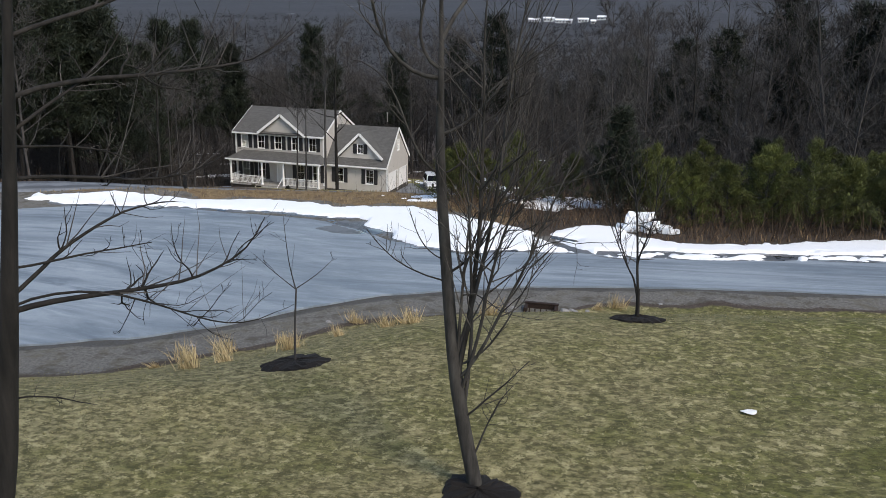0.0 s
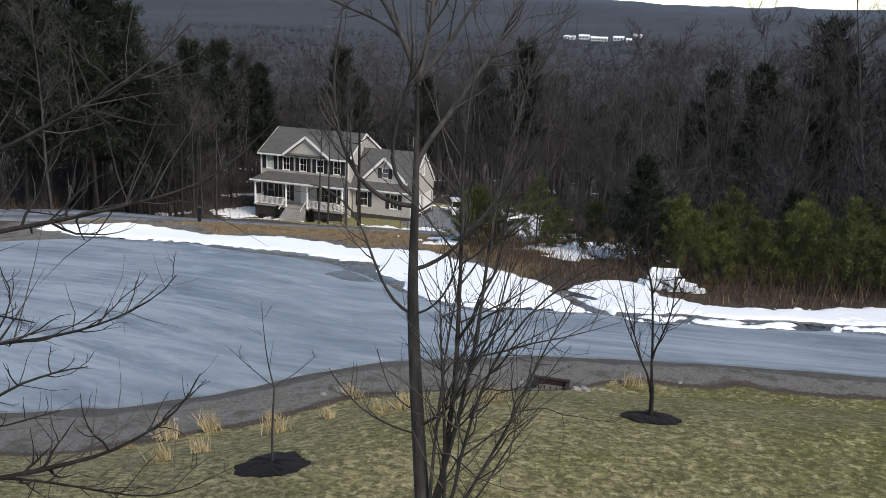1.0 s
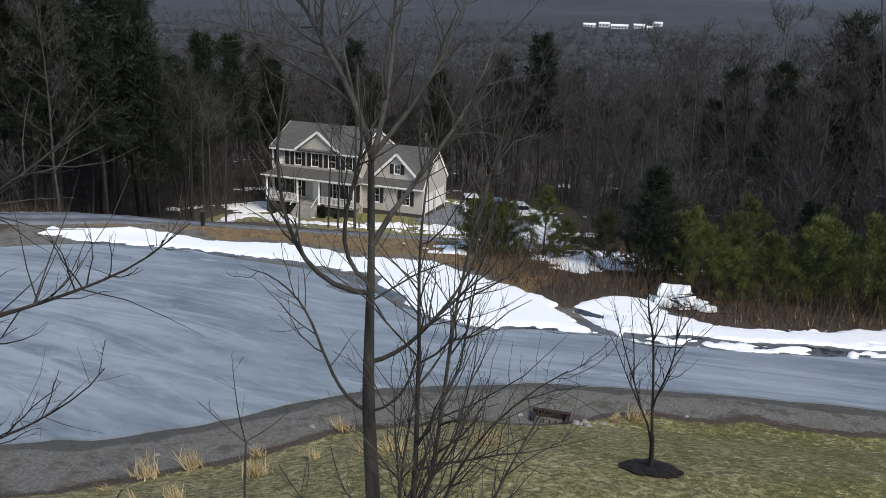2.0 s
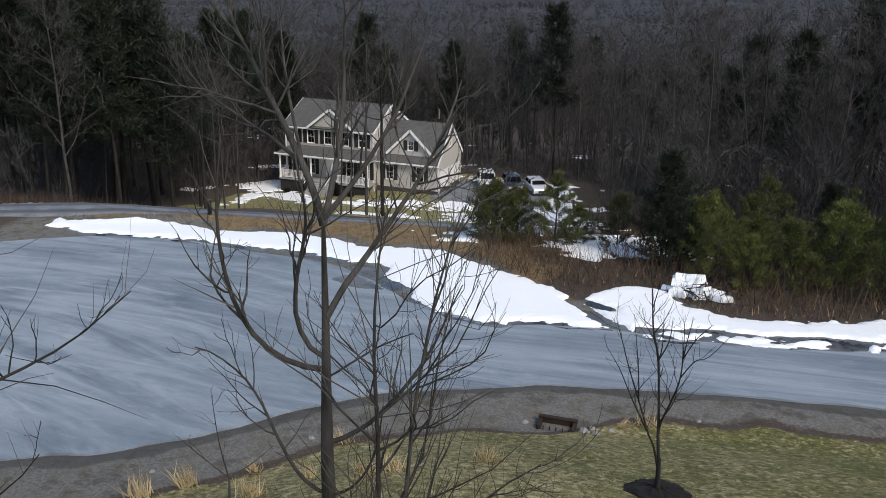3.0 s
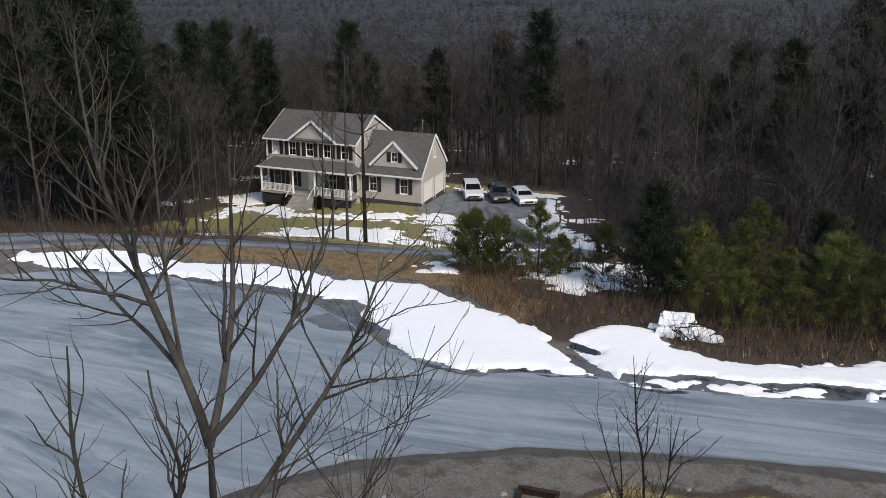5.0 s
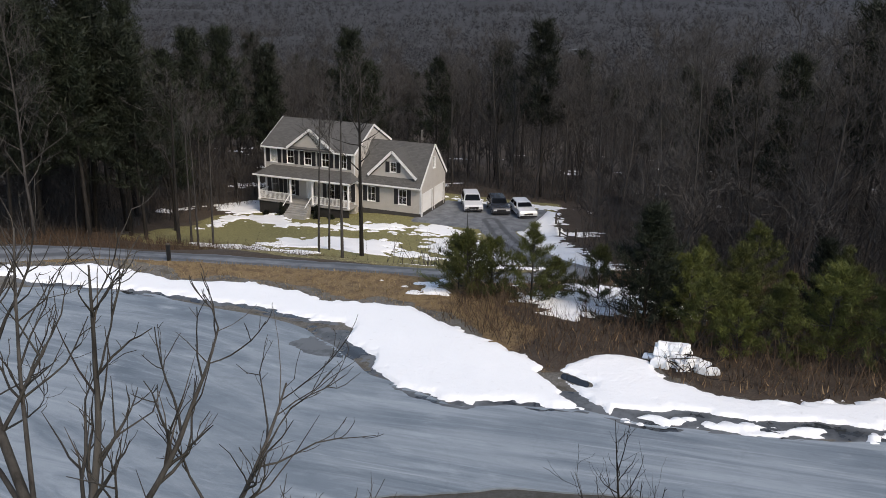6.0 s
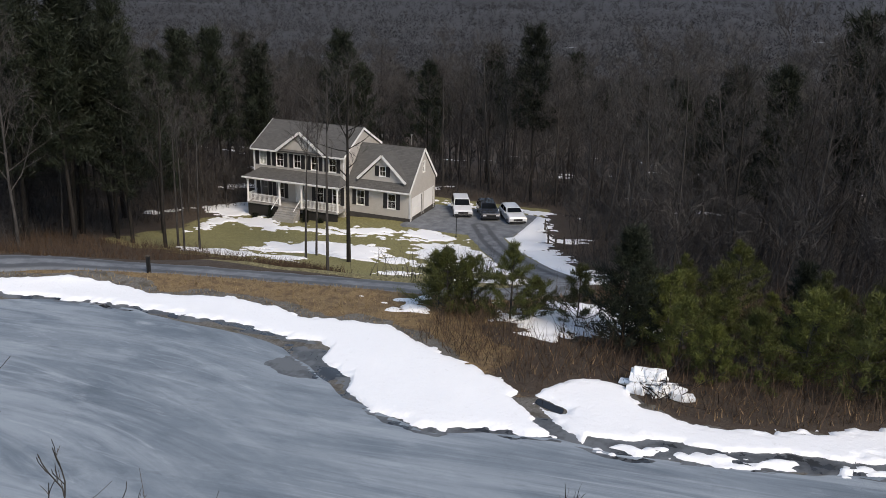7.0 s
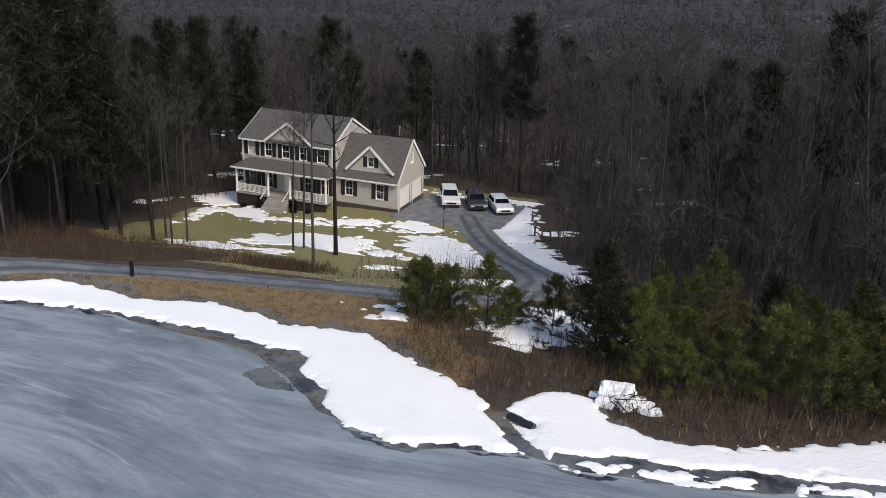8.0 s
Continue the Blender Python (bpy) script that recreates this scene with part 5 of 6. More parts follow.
for y0, out in ((-0.44, 0.42), (WING_D + 0.17, 0.15)):
    board((tip + 0.016, y0, WING_EAVE - out * wd + 0.20), (tip + 0.016, wm, WING_RIDGE + 0.06), 0.30, 0.03, WHITE_TRIM, "rake_board")
wz = WING_EAVE - 0.42 * wd + 0.16
part("gutter", boxes((XR + 0.02, tip, -0.55, -0.41, wz - 0.06, wz + 0.10)), WHITE_TRIM, house)
part("frieze_board", boxes((XR, 0, -0.03, -0.004, 3.0, 3.2)), WHITE_TRIM, house)
part("corner_board", boxes((-0.15, 0.022, -0.024, -0.003, 0.0, 3.2)), WHITE_TRIM, house)
dm, dh, dpk, dz, dy = -3.2, 2.68, 6.48, 3.92, 0.22
part("gable", gable_wall(dm - dh + 0.2, dm + dh - 0.2, dz - 0.06, dm, dpk - 0.17, (dm - 0.36, dm + 0.36, 4.38, 5.42), "y", dy, 0.15), SIDING, house)
part("roof", slope_slab(dm - dh, dz - 0.02, dm, dpk, dy - 0.32, 3.4), SHINGLE, house)
part("roof", slope_slab(dm + dh, dz - 0.02, dm, dpk, dy - 0.32, 3.4), SHINGLE, house)
for s in (-1, 1):
    board((dm + s * (dh + 0.02), dy - 0.345, dz + 0.0), (dm, dy - 0.345, dpk + 0.05), 0.26, 0.04, WHITE_TRIM, "rake_board")
part("downspout", boxes((0.03, 0.10, -0.10, -0.03, 0.1, 3.0)), WHITE_TRIM, house)
part("chimney_vent", lathe([(0.06, 8.0), (0.06, 8.9), (0.10, 8.9), (0.10, 9.0)], 10), CONCRETE, house)


def window_unit(x, y, z0, z1, half, axis="x", shutters=True, sill_out=0.06, curtain=False):
    """A double-hung window in its opening: casing, sashes, glass, sill and shutters."""
    w = new("window")
    w.parent = house
    w.matrix_basis = pose(x, y, 0, 0, 0, 0 if axis == "x" else 90)
    zm, t = (z0 + z1) / 2, 0.045
    part("casing", boxes((-half, -half + t, -0.03, 0.12, z0, z1), (half - t, half, -0.03, 0.12, z0, z1), (-half + t, half - t, -0.03, 0.12, z1 - t, z1), (-half + t, half - t, -0.03, 0.12, z0, z0 + t)), WHITE_TRIM, w)
    part("sash", boxes((-half + t, half - t, 0.03, 0.07, zm - 0.02, zm + 0.02), (-0.008, 0.008, 0.035, 0.06, z0 + t, zm - 0.02), (-0.008, 0.008, 0.035, 0.06, zm + 0.02, z1 - t)), WHITE_TRIM, w)
    part("pane", boxes((-half + t, half - t, 0.05, 0.056, z0 + t, z1 - t)), GLASS, w).visible_shadow = False
    part("window_sill", boxes((-half - 0.05, half + 0.05, -sill_out, -0.03, z0 - 0.06, z0)), WHITE_TRIM, w)
    # added pale sheet that makes the pane look bright, as if reflecting
    if curtain:
        part("curtain", boxes((-half + t, half - t, 0.16, 0.18, z0, z1)), plain("reflection_white", (0.6, 0.58, 0.54), 0.9, 0.1), w, "pale sheet behind the glass in place of a reflection")
    if shutters:
        for a in (-half - 0.03 - 0.44, half + 0.03):
            part("shutter", boxes((a, a + 0.44, -0.045, -0.006, z0 - 0.02, z1 + 0.02), *((a + 0.03, a + 0.41, -0.055, -0.045, z, z + 0.06) for z in (z0, zm - 0.03, z1 - 0.06))), SHUTTER, w, "black louvred shutter")
    return w


for n, x in enumerate(UPPER):
    window_unit(x, YF, 4.40, 5.84, 0.44, curtain=n == 0)
for x in LOWER:
    window_unit(x, YF, 1.02, 2.95, 0.46)
for x in WING_WIN:
    window_unit(x, 0.0, 1.15, 2.72, 0.46)
window_unit(dm, dy, 4.38, 5.42, 0.36)
window_unit(0.0, wm, 4.5, 5.7, 0.36, "y", shutters=False)
for y in (1.95, 5.25):
    for z in (1.3, 4.4):
        w = window_unit(XL, y, z, z + 1.45, 0.45, "y", shutters=False)
        w.matrix_basis = pose(XL, y, 0, 0, 0, -90)

# entrance door
door = new("front_door")
door.parent = house
part("leaf", boxes((-12.68, -11.98, YF + 0.04, YF + 0.09, 0.78, 2.80)), WHITE_TRIM, door, "white panelled door leaf")
part("panel", boxes((-12.60, -12.36, YF + 0.03, YF + 0.04, 1.7, 2.65), (-12.30, -12.06, YF + 0.03, YF + 0.04, 1.7, 2.65), (-12.60, -12.36, YF + 0.03, YF + 0.04, 0.9, 1.55), (-12.30, -12.06, YF + 0.03, YF + 0.04, 0.9, 1.55)), WHITE_TRIM, door)
part("door_frame", boxes((-12.77, -12.69, YF - 0.03, YF + 0.12, 0.75, 2.87), (-11.97, -11.90, YF - 0.03, YF + 0.12, 0.75, 2.87), (-12.77, -11.70, YF - 0.035, YF - 0.003, 2.81, 2.93)), WHITE_TRIM, door)
part("sidelight", boxes((-11.89, -11.77, YF + 0.05, YF + 0.056, 0.8, 2.8)), GLASS, door)
part("knob", lathe([(0.0, 0), (0.03, 0.005), (0.035, 0.03), (0.0, 0.05)], 10), plain("brass", (0.6, 0.45, 0.2), 0.3, 0.1, metal=1.0), door, "brass knob", at=pose(-12.06, YF + 0.02, 1.75, 90))

# garage doors
for y0, y1 in ((0.45, 3.15), (3.8, 6.5)):
    g = new("garage_door")
    g.parent = house
    for k in range(4):
        part("panel", boxes((-0.12, -0.06, y0 + 0.03, y1 - 0.03, 0.06 + k * 0.56, 0.60 + k * 0.56), bevel=0.01), WHITE_TRIM, g)
    part("door_frame", boxes((-0.05, 0.025, y0 - 0.1, y0, 0.0, 2.4), (-0.05, 0.025, y1, y1 + 0.1, 0.0, 2.4), (-0.05, 0.025, y0, y1, 2.3, 2.4)), WHITE_TRIM, g)

# porch
PY, DECK = -2.55, 0.73
porch = new("porch")
porch.parent = house
part("deck", boxes((XL + 0.2, XR + 0.25, PY - 0.15, YF - 0.01, DECK - 0.14, DECK)), plain("grey_decking", (0.30, 0.29, 0.27), 0.8, 0.2), porch, "grey painted deck boards")
for row in ((XL + 0.3, -13.8, PY, PY + 0.04), (-10.9, XR + 0.15, PY, PY + 0.04), (XL + 0.3, XL + 0.34, PY + 0.04, YF - 0.02)):
    part("skirt", boxes((*row, -0.9, DECK - 0.14)), SHADE_BLACK, porch, "near-black skirting sheet for the shaded gap under the deck")
part("beam", boxes((XL + 0.15, XR + 0.3, PY - 0.10, PY + 0.10, 3.18, 3.42), (XL + 0.15, XL + 0.32, PY + 0.10, YF, 3.18, 3.42), (XR + 0.13, XR + 0.3, PY + 0.10, YF, 3.18, 3.42)), WHITE_TRIM, porch)
part("ceiling", boxes((XL + 0.32, XR + 0.13, PY + 0.1, YF, 3.34, 3.40)), WHITE_TRIM, porch)
bm = bmesh.new()
a = [bm.verts.new(p) for p in ((XL - 0.1, PY - 0.35, 3.40), (XR + 0.5, PY - 0.35, 3.40), (XR + 0.5, YF - 0.004, 3.40), (XL - 0.1, YF - 0.004, 3.40), (XL + 0.9, YF - 0.004, 4.12), (XR - 0.4, YF - 0.004, 4.12))]
for q in ((0, 1, 5, 4), (1, 2, 5), (0, 4, 3), (3, 4, 5, 2), (3, 2, 1, 0)):
    bm.faces.new([a[i] for i in q])
bmesh.ops.recalc_face_normals(bm, faces=bm.faces)
part("porch_roof", bm, SHINGLE, porch, "low hipped shingle roof over the porch")
part("gutter", boxes((XL - 0.1, XR + 0.5, PY - 0.47, PY - 0.345, 3.34, 3.47)), WHITE_TRIM, porch)
POSTS = [-17.4, -13.62, -11.05, -6.92]
post_mesh = lathe([(0.15, DECK), (0.15, DECK + 0.12), (0.115, DECK + 0.16), (0.105, 3.0), (0.14, 3.06), (0.14, 3.18)], 14)
post_data = bpy.data.meshes.new("post")
post_mesh.to_mesh(post_data)
post_mesh.free()
post_data.materials.append(WHITE_TRIM)
for x in POSTS:
    child("post", post_data, porch, "round white porch column", at=pose(x, PY, 0))


def railing(p, q):
    r = new("railing")
    r.parent = house
    p, q = Vector(p), Vector(q)
    along_x = abs(q.x - p.x) > abs(q.y - p.y)
    for z in (DECK + 0.10, DECK + 0.86):
        lo, hi = (min(p.x, q.x), max(p.x, q.x)) if along_x else (min(p.y, q.y), max(p.y, q.y))
        row = (lo, hi, p.y - 0.03, p.y + 0.03, z, z + 0.06) if along_x else (p.x - 0.03, p.x + 0.03, lo, hi, z, z + 0.06)
        part("rail", boxes(row), WHITE_TRIM, r)
    n = int((q - p).length / 0.15)
    data = bpy.data.meshes.new("baluster")
    bm = boxes((-0.02, 0.02, -0.02, 0.02, DECK + 0.16, DECK + 0.86))
    bm.to_mesh(data)
    bm.free()
    data.materials.append(WHITE_TRIM)
    for k in range(1, n):
        s = p + (q - p) * k / n
        child("baluster", data, r, at=pose(s.x, s.y, 0))


railing((-17.28, PY, 0), (-13.75, PY, 0))
railing((-10.92, PY, 0), (-7.05, PY, 0))
railing((-17.4, PY + 0.12, 0), (-17.4, YF - 0.05, 0))
steps = new("front_steps")
steps.parent = house
for k in range(5):
    z = DECK - 0.16 * (k + 1)
    part("step", boxes((-13.55, -11.15, PY - 0.18 - 0.29 * (k + 1), PY - 0.18 - 0.29 * k, -0.9, z), bevel=0.012), plain("step_concrete", (0.34, 0.33, 0.31), 0.85, 0.2), steps)
for x in (-13.62, -11.08):
    part("handrail", prism([(PY - 0.15, DECK + 0.9), (PY - 1.6, DECK + 0.05), (PY - 1.6, DECK - 0.03), (PY - 0.15, DECK + 0.82)], "x", x - 0.03, x + 0.03), WHITE_TRIM, steps)

# clipped evergreens beside the steps
for n, (x, y, tall) in enumerate([(-14.3, -3.3, 1.5), (-10.2, -3.3, 1.5), (-8.6, -3.1, 0.5), (-16.2, -3.2, 0.5)]):
    wood, crown = pine_tree(800 + n, tall, 0.42 if tall > 1 else 0.5, 0.05, 12, 30, 0.16, 0.03)
    tree_thing("evergreen_shrub", "dark clipped conical evergreen beside the porch steps" if tall > 1 else "low dark evergreen shrub in front of the porch", wood, crown, BARK_DARK, NEEDLE, on_ground(x, y), group="porch shrubs", category="shrub")


# ---------- cars ----------
def car(name, label, colour, place, turn, long=4.7, wide=1.88, tall=1.75, hood=1.10):
    ob = thing(name, label, "car", place, turn, "cars by the garage")
    paint = Shade(name + "_paint", 0.22)
    paint.colour(paint.mix(paint.noise(2.0, 4), tuple(v * 0.92 for v in colour), colour))
    paint.bsdf.inputs["Coat Weight"].default_value = 0.6
    half, L = wide / 2, long / 2
    bm = prism([(-L, 0.42), (-L + 0.05, 0.28), (L - 0.05, 0.28), (L, 0.45), (L, 0.95), (L - 0.1, 1.05), (-L + 1.40, hood + 0.04), (-L + 0.15, hood - 0.10), (-L, 0.72)], "x", -half, half)
    bmesh.ops.bevel(bm, geom=list(bm.edges), offset=0.06, segments=3, affect="EDGES")
    part("body", bm, paint.mat, ob)
    cab = bmesh.new()
    lo, hi = [(-L + 1.30, 1.0), (L - 0.08, 1.0)], [(-L + 2.10, tall), (L - 0.40, tall)]
    low = [cab.verts.new((sx * (half - 0.05), y, z)) for y, z in lo for sx in (-1, 1)]
    top = [cab.verts.new((sx * (half - 0.20), y, z)) for y, z in hi for sx in (-1, 1)]
    for q in ((low[0], low[1], top[1], top[0]), (low[3], low[2], top[2], top[3]), (low[2], low[0], top[0], top[2]), (low[1], low[3], top[3], top[1]), (top[0], top[1], top[3], top[2]), (low[0], low[2], low[3], low[1])):
        cab.faces.new(q)
    bmesh.ops.recalc_face_normals(cab, faces=cab.faces)
    bmesh.ops.bevel(cab, geom=list(cab.edges), offset=0.06, segments=3, affect="EDGES")
    part("cabin", cab, paint.mat, ob)
    tint = CAR_GLASS

    def pane(kind, corners):
        bm = bmesh.new()
        bm.faces.new([bm.verts.new(c) for c in corners])
        bmesh.ops.solidify(bm, geom=bm.faces[:], thickness=0.012)
        part(kind, bm, tint, ob, "dark tinted glass")

    (y0, _), (y1, _) = lo
    (y2, _), (y3, _) = hi
    e = 0.022
    pane("windscreen", [(-half + 0.16, y0 + 0.18 - e, 1.17 + e), (half - 0.16, y0 + 0.18 - e, 1.17 + e), (half - 0.27, y2 - 0.06 - e, tall - 0.07 + e), (-half + 0.27, y2 - 0.06 - e, tall - 0.07 + e)])
    pane("rear_window", [(half - 0.16, y1 - 0.02 + e, 1.1), (-half + 0.16, y1 - 0.02 + e, 1.1), (-half + 0.27, y3 + 0.04 + e, tall - 0.08), (half - 0.27, y3 + 0.04 + e, tall - 0.08)])
    for sx in (-1, 1):
        for a, b in ((0.06, 0.47), (0.53, 0.94)):
            p, q = y0 + 0.35 + (y1 - y0 - 0.45) * a, y0 + 0.35 + (y1 - y0 - 0.45) * b
            r, s = y2 + 0.08 + (y3 - y2 - 0.16) * a, y2 + 0.08 + (y3 - y2 - 0.16) * b
            pane("side_window", [(sx * (half - 0.055 + e * 0.6), p, 1.09), (sx * (half - 0.055 + e * 0.6), q, 1.09), (sx * (half - 0.185 + e), s, tall - 0.1), (sx * (half - 0.185 + e), r, tall - 0.1)])
        part("headlight", boxes((sx * (half - 0.28) - 0.19, sx * (half - 0.28) + 0.19, -L - 0.02, -L + 0.1, 0.66, 0.84), bevel=0.02), LAMP_GLASS, ob, "clear headlight")
        part("tail_light", boxes((sx * (half - 0.15) - 0.1, sx * (half - 0.15) + 0.1, L - 0.06, L + 0.015, 0.7, 0.98), bevel=0.015), TAIL_RED, ob, "red tail light")
        part("mirror", boxes((sx * (half + 0.09) - 0.09, sx * (half + 0.09) + 0.09, y0 + 0.32, y0 + 0.42, 1.05, 1.2), bevel=0.02), paint.mat, ob)
    part("grille", boxes((-half + 0.45, half - 0.45, -L - 0.012, -L + 0.05, 0.58, 0.82), bevel=0.01), BLACK_IRON, ob, "black radiator grille")
    part("bumper", boxes((-half + 0.04, half - 0.04, -L - 0.05, -L + 0.12, 0.34, 0.54), bevel=0.03), BLACK_IRON, ob, "dark front bumper")
    part("bumper", boxes((-half + 0.04, half - 0.04, L - 0.12, L + 0.05, 0.36, 0.56), bevel=0.03), BLACK_IRON, ob, "dark rear bumper")
    for sx in (-1, 1):
        for y in (-L + 0.85, L - 0.9):
            wheel = new("wheel")
            wheel.parent = ob
            wheel.matrix_basis = pose(sx * (half - 0.10), y, 0.34, 0, 90, 0)
            part("tyre", lathe([(0.20, -0.10), (0.31, -0.11), (0.34, -0.07), (0.34, 0.07), (0.31, 0.11), (0.20, 0.10)], 24), RUBBER, wheel)
            part("rim", lathe([(0.05, -0.115), (0.20, -0.105), (0.205, 0.105), (0.05, 0.115)], 18), RIM, wheel, "grey alloy rim")
    ob.matrix_basis = ob.matrix_basis @ Matrix.Diagonal((1.0, 1.0, 0.86, 1.0))
    return ob


CAR_GLASS = plain("tinted_car_glass", (0.012, 0.014, 0.016), 0.06, 0.1)
LAMP_GLASS = plain("headlight_glass", (0.55, 0.56, 0.58), 0.1, 0.05)
TAIL_RED = plain("tail_light_red", (0.25, 0.01, 0.01), 0.2, 0.1)
RUBBER = plain("tyre_rubber", (0.012, 0.012, 0.012), 0.8, 0.2)
RIM = plain("wheel_rim", (0.35, 0.35, 0.36), 0.35, 0.1, metal=0.8)


def parked(x, y):
    return (x, y, float(ground_z(np.array([x]), np.array([y]))[0]) + 0.05)


car("white_suv", "white sport utility vehicle parked on the driveway", (0.72, 0.73, 0.74), parked(3.3, 6.4), 24, 4.8, 1.95, 1.85)
car("dark_suv", "dark grey sport utility vehicle parked on the driveway", (0.035, 0.04, 0.05), parked(6.3, 6.3), 26, 4.6, 1.88, 1.70)
car("white_car", "white hatchback parked on the driveway beside snow", (0.72, 0.72, 0.72), parked(9.2, 5.7), 30, 4.5, 1.84, 1.60)


# ---------- small things ----------
lamp = thing("lamp_post", "black iron lamp post at the edge of the driveway", "lamp post", on_ground(5.9, -2.6))
part("pole", lathe([(0.07, 0), (0.07, 0.15), (0.035, 0.2), (0.03, 1.95)], 12), BLACK_IRON, lamp)
part("lantern", lathe([(0.05, 1.95), (0.10, 2.0), (0.13, 2.28), (0.0, 2.42)], 6), BLACK_IRON, lamp)
part("globe", lathe([(0.05, 2.01), (0.095, 2.04), (0.11, 2.24), (0.06, 2.27)], 6), LAMP_GLASS, lamp, "frosted lantern glass")

fence = thing("rail_fence", "dark wooden post and rail fence beside the driveway", "fence")
FENCE = [(13.5, 2.2), (15.0, -2.8), (16.0, -4.2), (16.8, -4.4)]
for x, y in FENCE:
    z = on_ground(x, y)[2]
    part("post", boxes((x - 0.07, x + 0.07, y - 0.07, y + 0.07, z - 0.3, z + 1.25), bevel=0.015), POST_WOOD, fence)
for (xa, ya), (xb, yb) in zip(FENCE, FENCE[1:]):
    za, zb = on_ground(xa, ya)[2], on_ground(xb, yb)[2]
    for h in (0.5, 1.0):
        part("rail", boxes((0, math.hypot(xb - xa, yb - ya), -0.025, 0.025, -0.06, 0.06)), POST_WOOD, fence, at=Matrix.Translation((xa, ya, za + h)) @ (Vector((xb - xa, yb - ya, zb - za)).to_track_quat("X", "Z").to_matrix().to_4x4()))

marker = thing("marker_post", "short dark wooden post at the driveway's edge", "post", on_ground(4.03, -43.5))
part("post", boxes((-0.08, 0.08, -0.08, 0.08, -0.2, 0.95), bevel=0.015), BLACK_IRON, marker)
part("cap", boxes((-0.10, 0.10, -0.10, 0.10, 0.95, 1.0), bevel=0.01), POST_WOOD, marker)

# storm drain at the foot of the lawn
dx, dy2 = 26.4, -59.8
dz2 = on_ground(dx, dy2)[2]
drain = thing("storm_drain", "rusty brown storm drain box in the gravel ditch", "drain", (dx, dy2, dz2 - 0.06), 4)
part("box", boxes((-0.48, 0.48, 0.10, 0.2, -0.3, 0.24), (-0.48, -0.38, -0.3, 0.1, -0.3, 0.24), (0.38, 0.48, -0.3, 0.1, -0.3, 0.24), bevel=0.012), RUST, drain)
part("rim", boxes((-0.50, 0.50, 0.08, 0.22, 0.24, 0.28), bevel=0.01), RUST, drain)
part("opening", boxes((-0.38, 0.38, -0.30, 0.095, -0.3, 0.10)), SHADE_BLACK, drain, "near-black block in place of the drain's shaded mouth")
for k in range(5):
    part("bar", boxes((-0.32 + k * 0.16, -0.29 + k * 0.16, -0.30, -0.27, -0.3, 0.24)), RUST, drain)


def rock(x, y, size, seed, material=STONE, label="grey weathered stone in the gravel"):
    rng = np.random.default_rng(seed)
    bm = bmesh.new()
    bmesh.ops.create_icosphere(bm, subdivisions=2, radius=size)
    for v in bm.verts:
        v.co *= 1 + 0.35 * noise.noise(v.co * (1.6 / size) + Vector((seed, 0, 0)))
        v.co.z *= 0.6
    me = bpy.data.meshes.new("rock")
    bm.to_mesh(me)
    bm.free()
    me.materials.append(material)
    ob = tagged(new("rock", me), label, "rock", "rocks")
    ob.matrix_basis = pose(*on_ground(x, y, -size * 0.1), 0, 0, float(rng.uniform(0, 360)))


for n, (x, y, size) in enumerate([(27.1, -59.9, 0.14), (27.4, -60.0, 0.10), (27.25, -59.6, 0.09), (27.7, -59.5, 0.07), (25.6, -59.9, 0.09), (23.0, -61.0, 0.07), (29.7, -58.2, 0.06), (21.0, -62.6, 0.08), (18.4, -65.2, 0.07)]):
    rock(x, y, size, 900 + n)

scrap = thing("paper_scrap", "flat white scrap lying on the lawn", "litter", on_ground(31.23, -69.25, -0.035), 12)
bm = bmesh.new()
corners = [bm.verts.new((0.13 * math.cos(a) * (1 + 0.15 * math.sin(3 * a)), 0.09 * math.sin(a), 0.012 * math.sin(2 * a))) for a in np.linspace(0, 2 * np.pi, 12, endpoint=False)]
bm.faces.new(corners)
bmesh.ops.solidify(bm, geom=bm.faces[:], thickness=0.02)
part("sheet", bm, WHITE_TRIM, scrap)

puddle = bmesh.new()
corner = lambda v: math.copysign(abs(v) ** 0.4, v)
ring = [puddle.verts.new((25.74 + 0.50 * corner(math.cos(a)), -50.60 - 0.21 * corner(math.cos(a)) + 0.22 * corner(math.sin(a)), 0)) for a in np.linspace(0, 2 * np.pi, 28, endpoint=False)]
for v in ring:
    v.co.z = float(max(road_z(v.co.x, v.co.y), land_z(np.array([v.co.x]), np.array([v.co.y]))[0])) + 0.012
puddle.faces.new(ring)
bmesh.ops.solidify(puddle, geom=puddle.faces[:], thickness=0.3)
bmesh.ops.recalc_face_normals(puddle, faces=puddle.faces)
me = bpy.data.meshes.new("meltwater_pool")
puddle.to_mesh(me)
puddle.free()
me.materials.append(WET)
tagged(new("meltwater_pool", me), "dark pool of meltwater in the snow", "puddle")

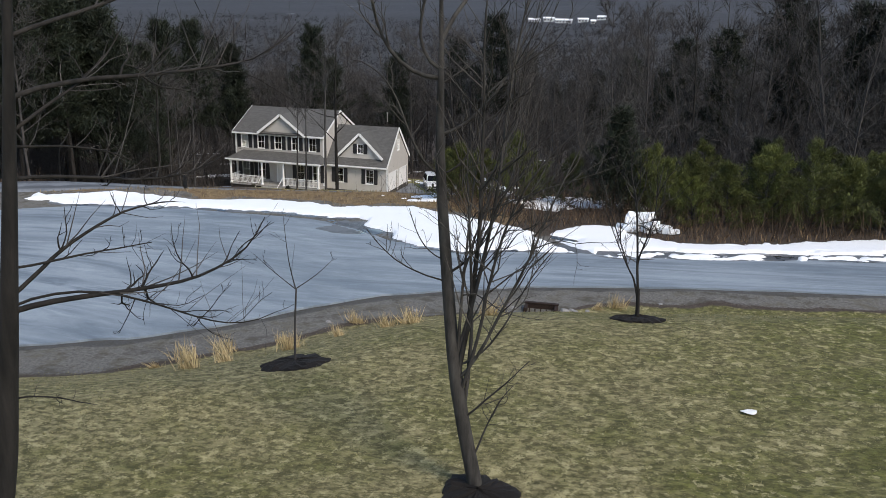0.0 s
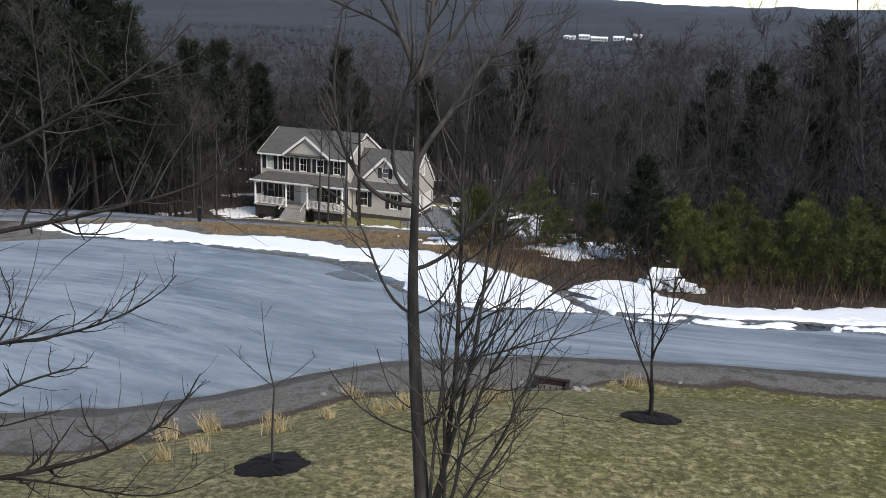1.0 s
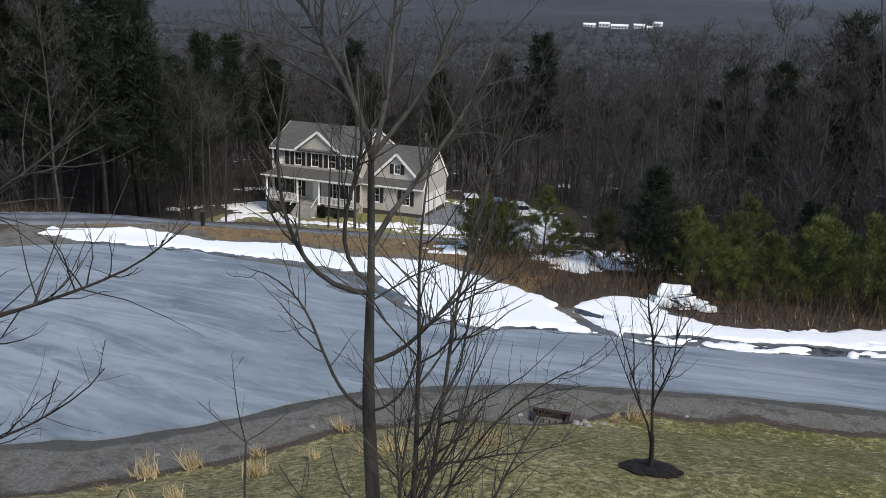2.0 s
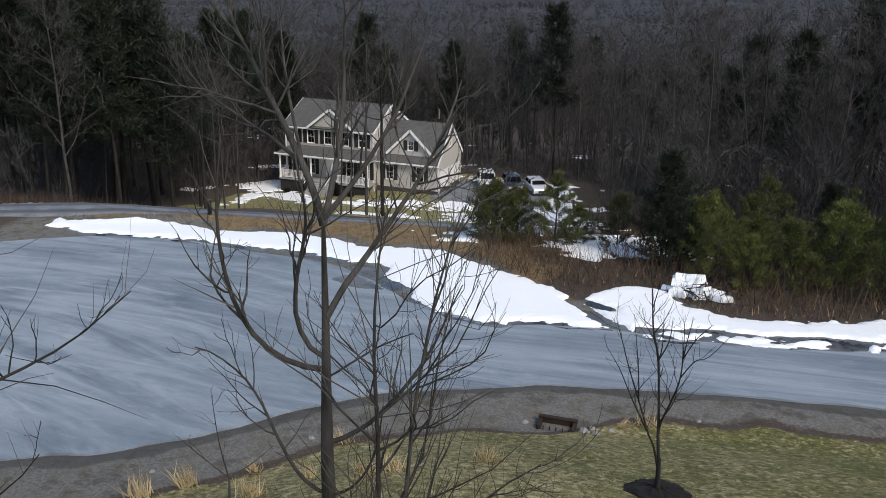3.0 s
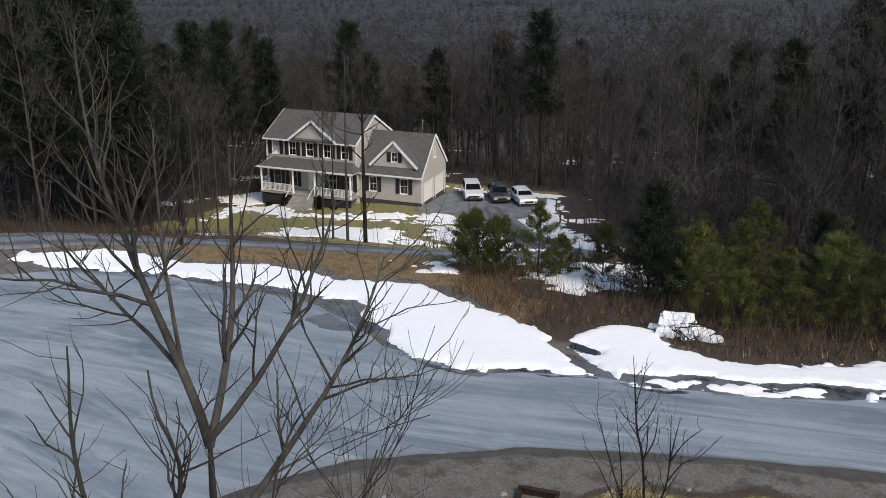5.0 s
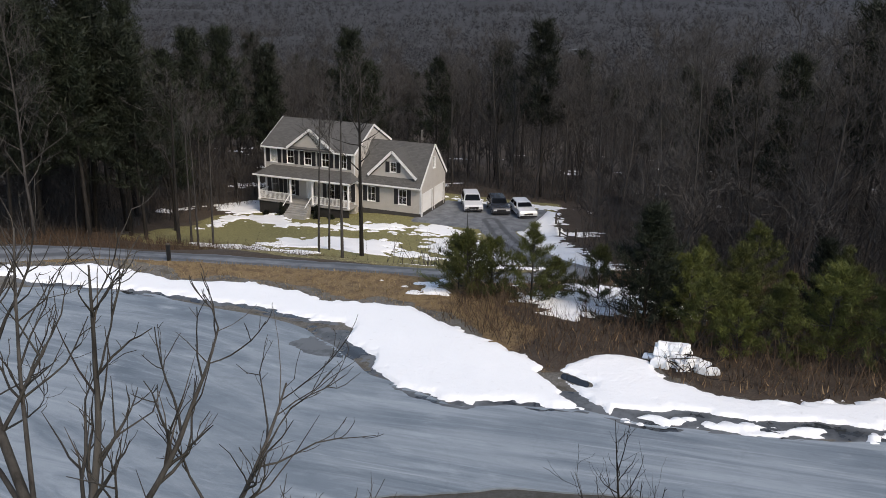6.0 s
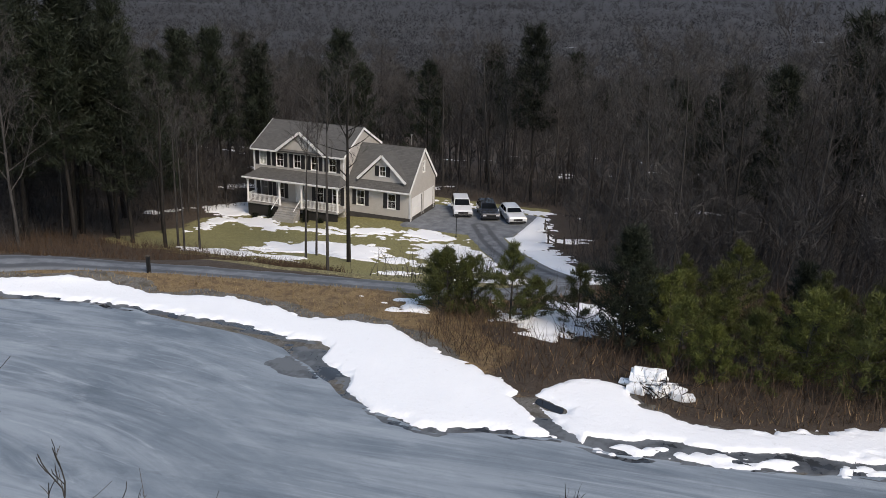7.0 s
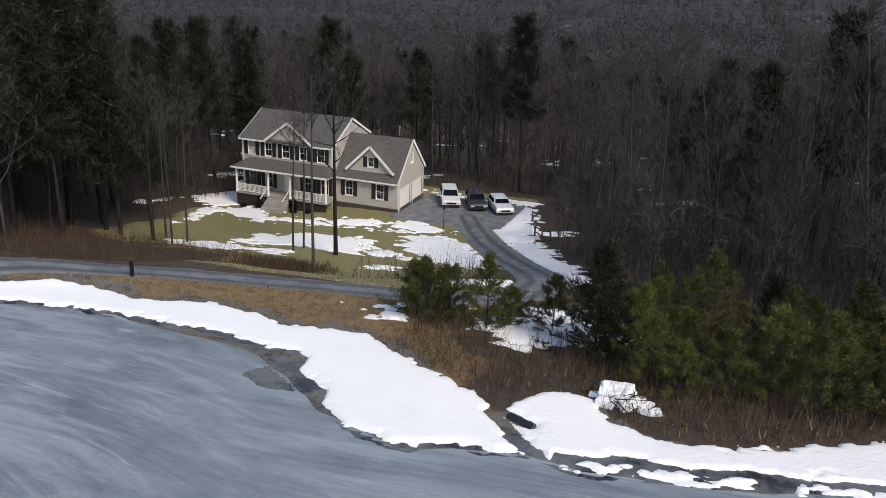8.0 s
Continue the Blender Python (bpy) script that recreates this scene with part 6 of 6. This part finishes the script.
# brush pile under snow
heap = thing("brush_pile", "heap of branches and stones half buried in snow", "brush pile", on_ground(28.85, -48.35))
heap.matrix_basis = heap.matrix_basis @ Matrix.Scale(1.27, 4)
rng = np.random.default_rng(66)
for k in range(22):
    a = rng.uniform(0, 2 * np.pi)
    p = np.array([rng.normal() * 0.5, rng.normal() * 0.3, 0.05 + 0.35 * rng.uniform()])
    line = bend(p, (math.cos(a), math.sin(a), rng.uniform(-0.1, 0.5)), rng.uniform(0.7, 1.5), 4, rng, 0.0, 0.12)
    child("branch", tri_mesh("branch", *tubes([(line, taper(rng.uniform(0.010, 0.024), 0.005, len(line)))], 5), BARK_DARK, True), heap)
for layer, (z, x0, x1, n) in enumerate(((0.10, -0.80, 0.95, 7), (0.32, -0.62, 0.30, 5), (0.52, -0.55, 0.12, 3))):
    for k in range(n):
        bm = bmesh.new()
        box(bm, -0.21, 0.21, -0.24 + 0.03 * layer, 0.24 - 0.03 * layer, -0.10, 0.10)
        bmesh.ops.scale(bm, vec=rng.uniform(0.7, 1.15, 3), verts=bm.verts)
        for v in bm.verts:
            v.co += Vector(rng.normal(size=3) * (0.05, 0.05, 0.022))
        bmesh.ops.bevel(bm, geom=bm.edges[:], offset=0.018, segments=2, affect="EDGES", clamp_overlap=True)
        at = pose(x0 + (x1 - x0) * (k + rng.uniform(0.3, 0.7)) / n, rng.normal() * 0.10 + 0.06 * layer, z + rng.normal() * 0.03, rng.normal() * 7, rng.normal() * 8, rng.normal() * 18)
        part("snow_slab", bm, SNOW, heap, "block of old snow", at=at)


# ---------- far buildings across the valley ----------
FAR_WALL = plain("far_building_wall", (0.50, 0.51, 0.53), 0.8, 0.15, 0.4)
for n, (x, y, long, tall, turn) in enumerate([(-262, 1560, 22, 5, 6), (-236, 1575, 20, 6, 4), (-206, 1570, 32, 5, 8), (-170, 1580, 20, 5, 5), (-136, 1590, 15, 5, -6), (-146, 1540, 9, 5, 10)]):
    z = float(land_z(np.array([x]), np.array([y]))[0])
    ob = thing("far_building", "long pale building on the hillside across the valley", "building", (x, y, z), turn, "far buildings")
    part("wall", boxes((-long / 2, long / 2, -7, 7, -4, tall)), FAR_WALL, ob)
    part("roof", prism([(-8, tall), (8, tall), (0, tall + 3)], "x", -long / 2 - 0.8, long / 2 + 0.8), SNOW, ob, "snow-covered roof")
    for k in range(int(long / 6)):
        part("window", boxes((-long / 2 + 2 + k * 6, -long / 2 + 5 + k * 6, -7.2, -7.02, tall - 4, tall - 1.5)), SHUTTER, ob)
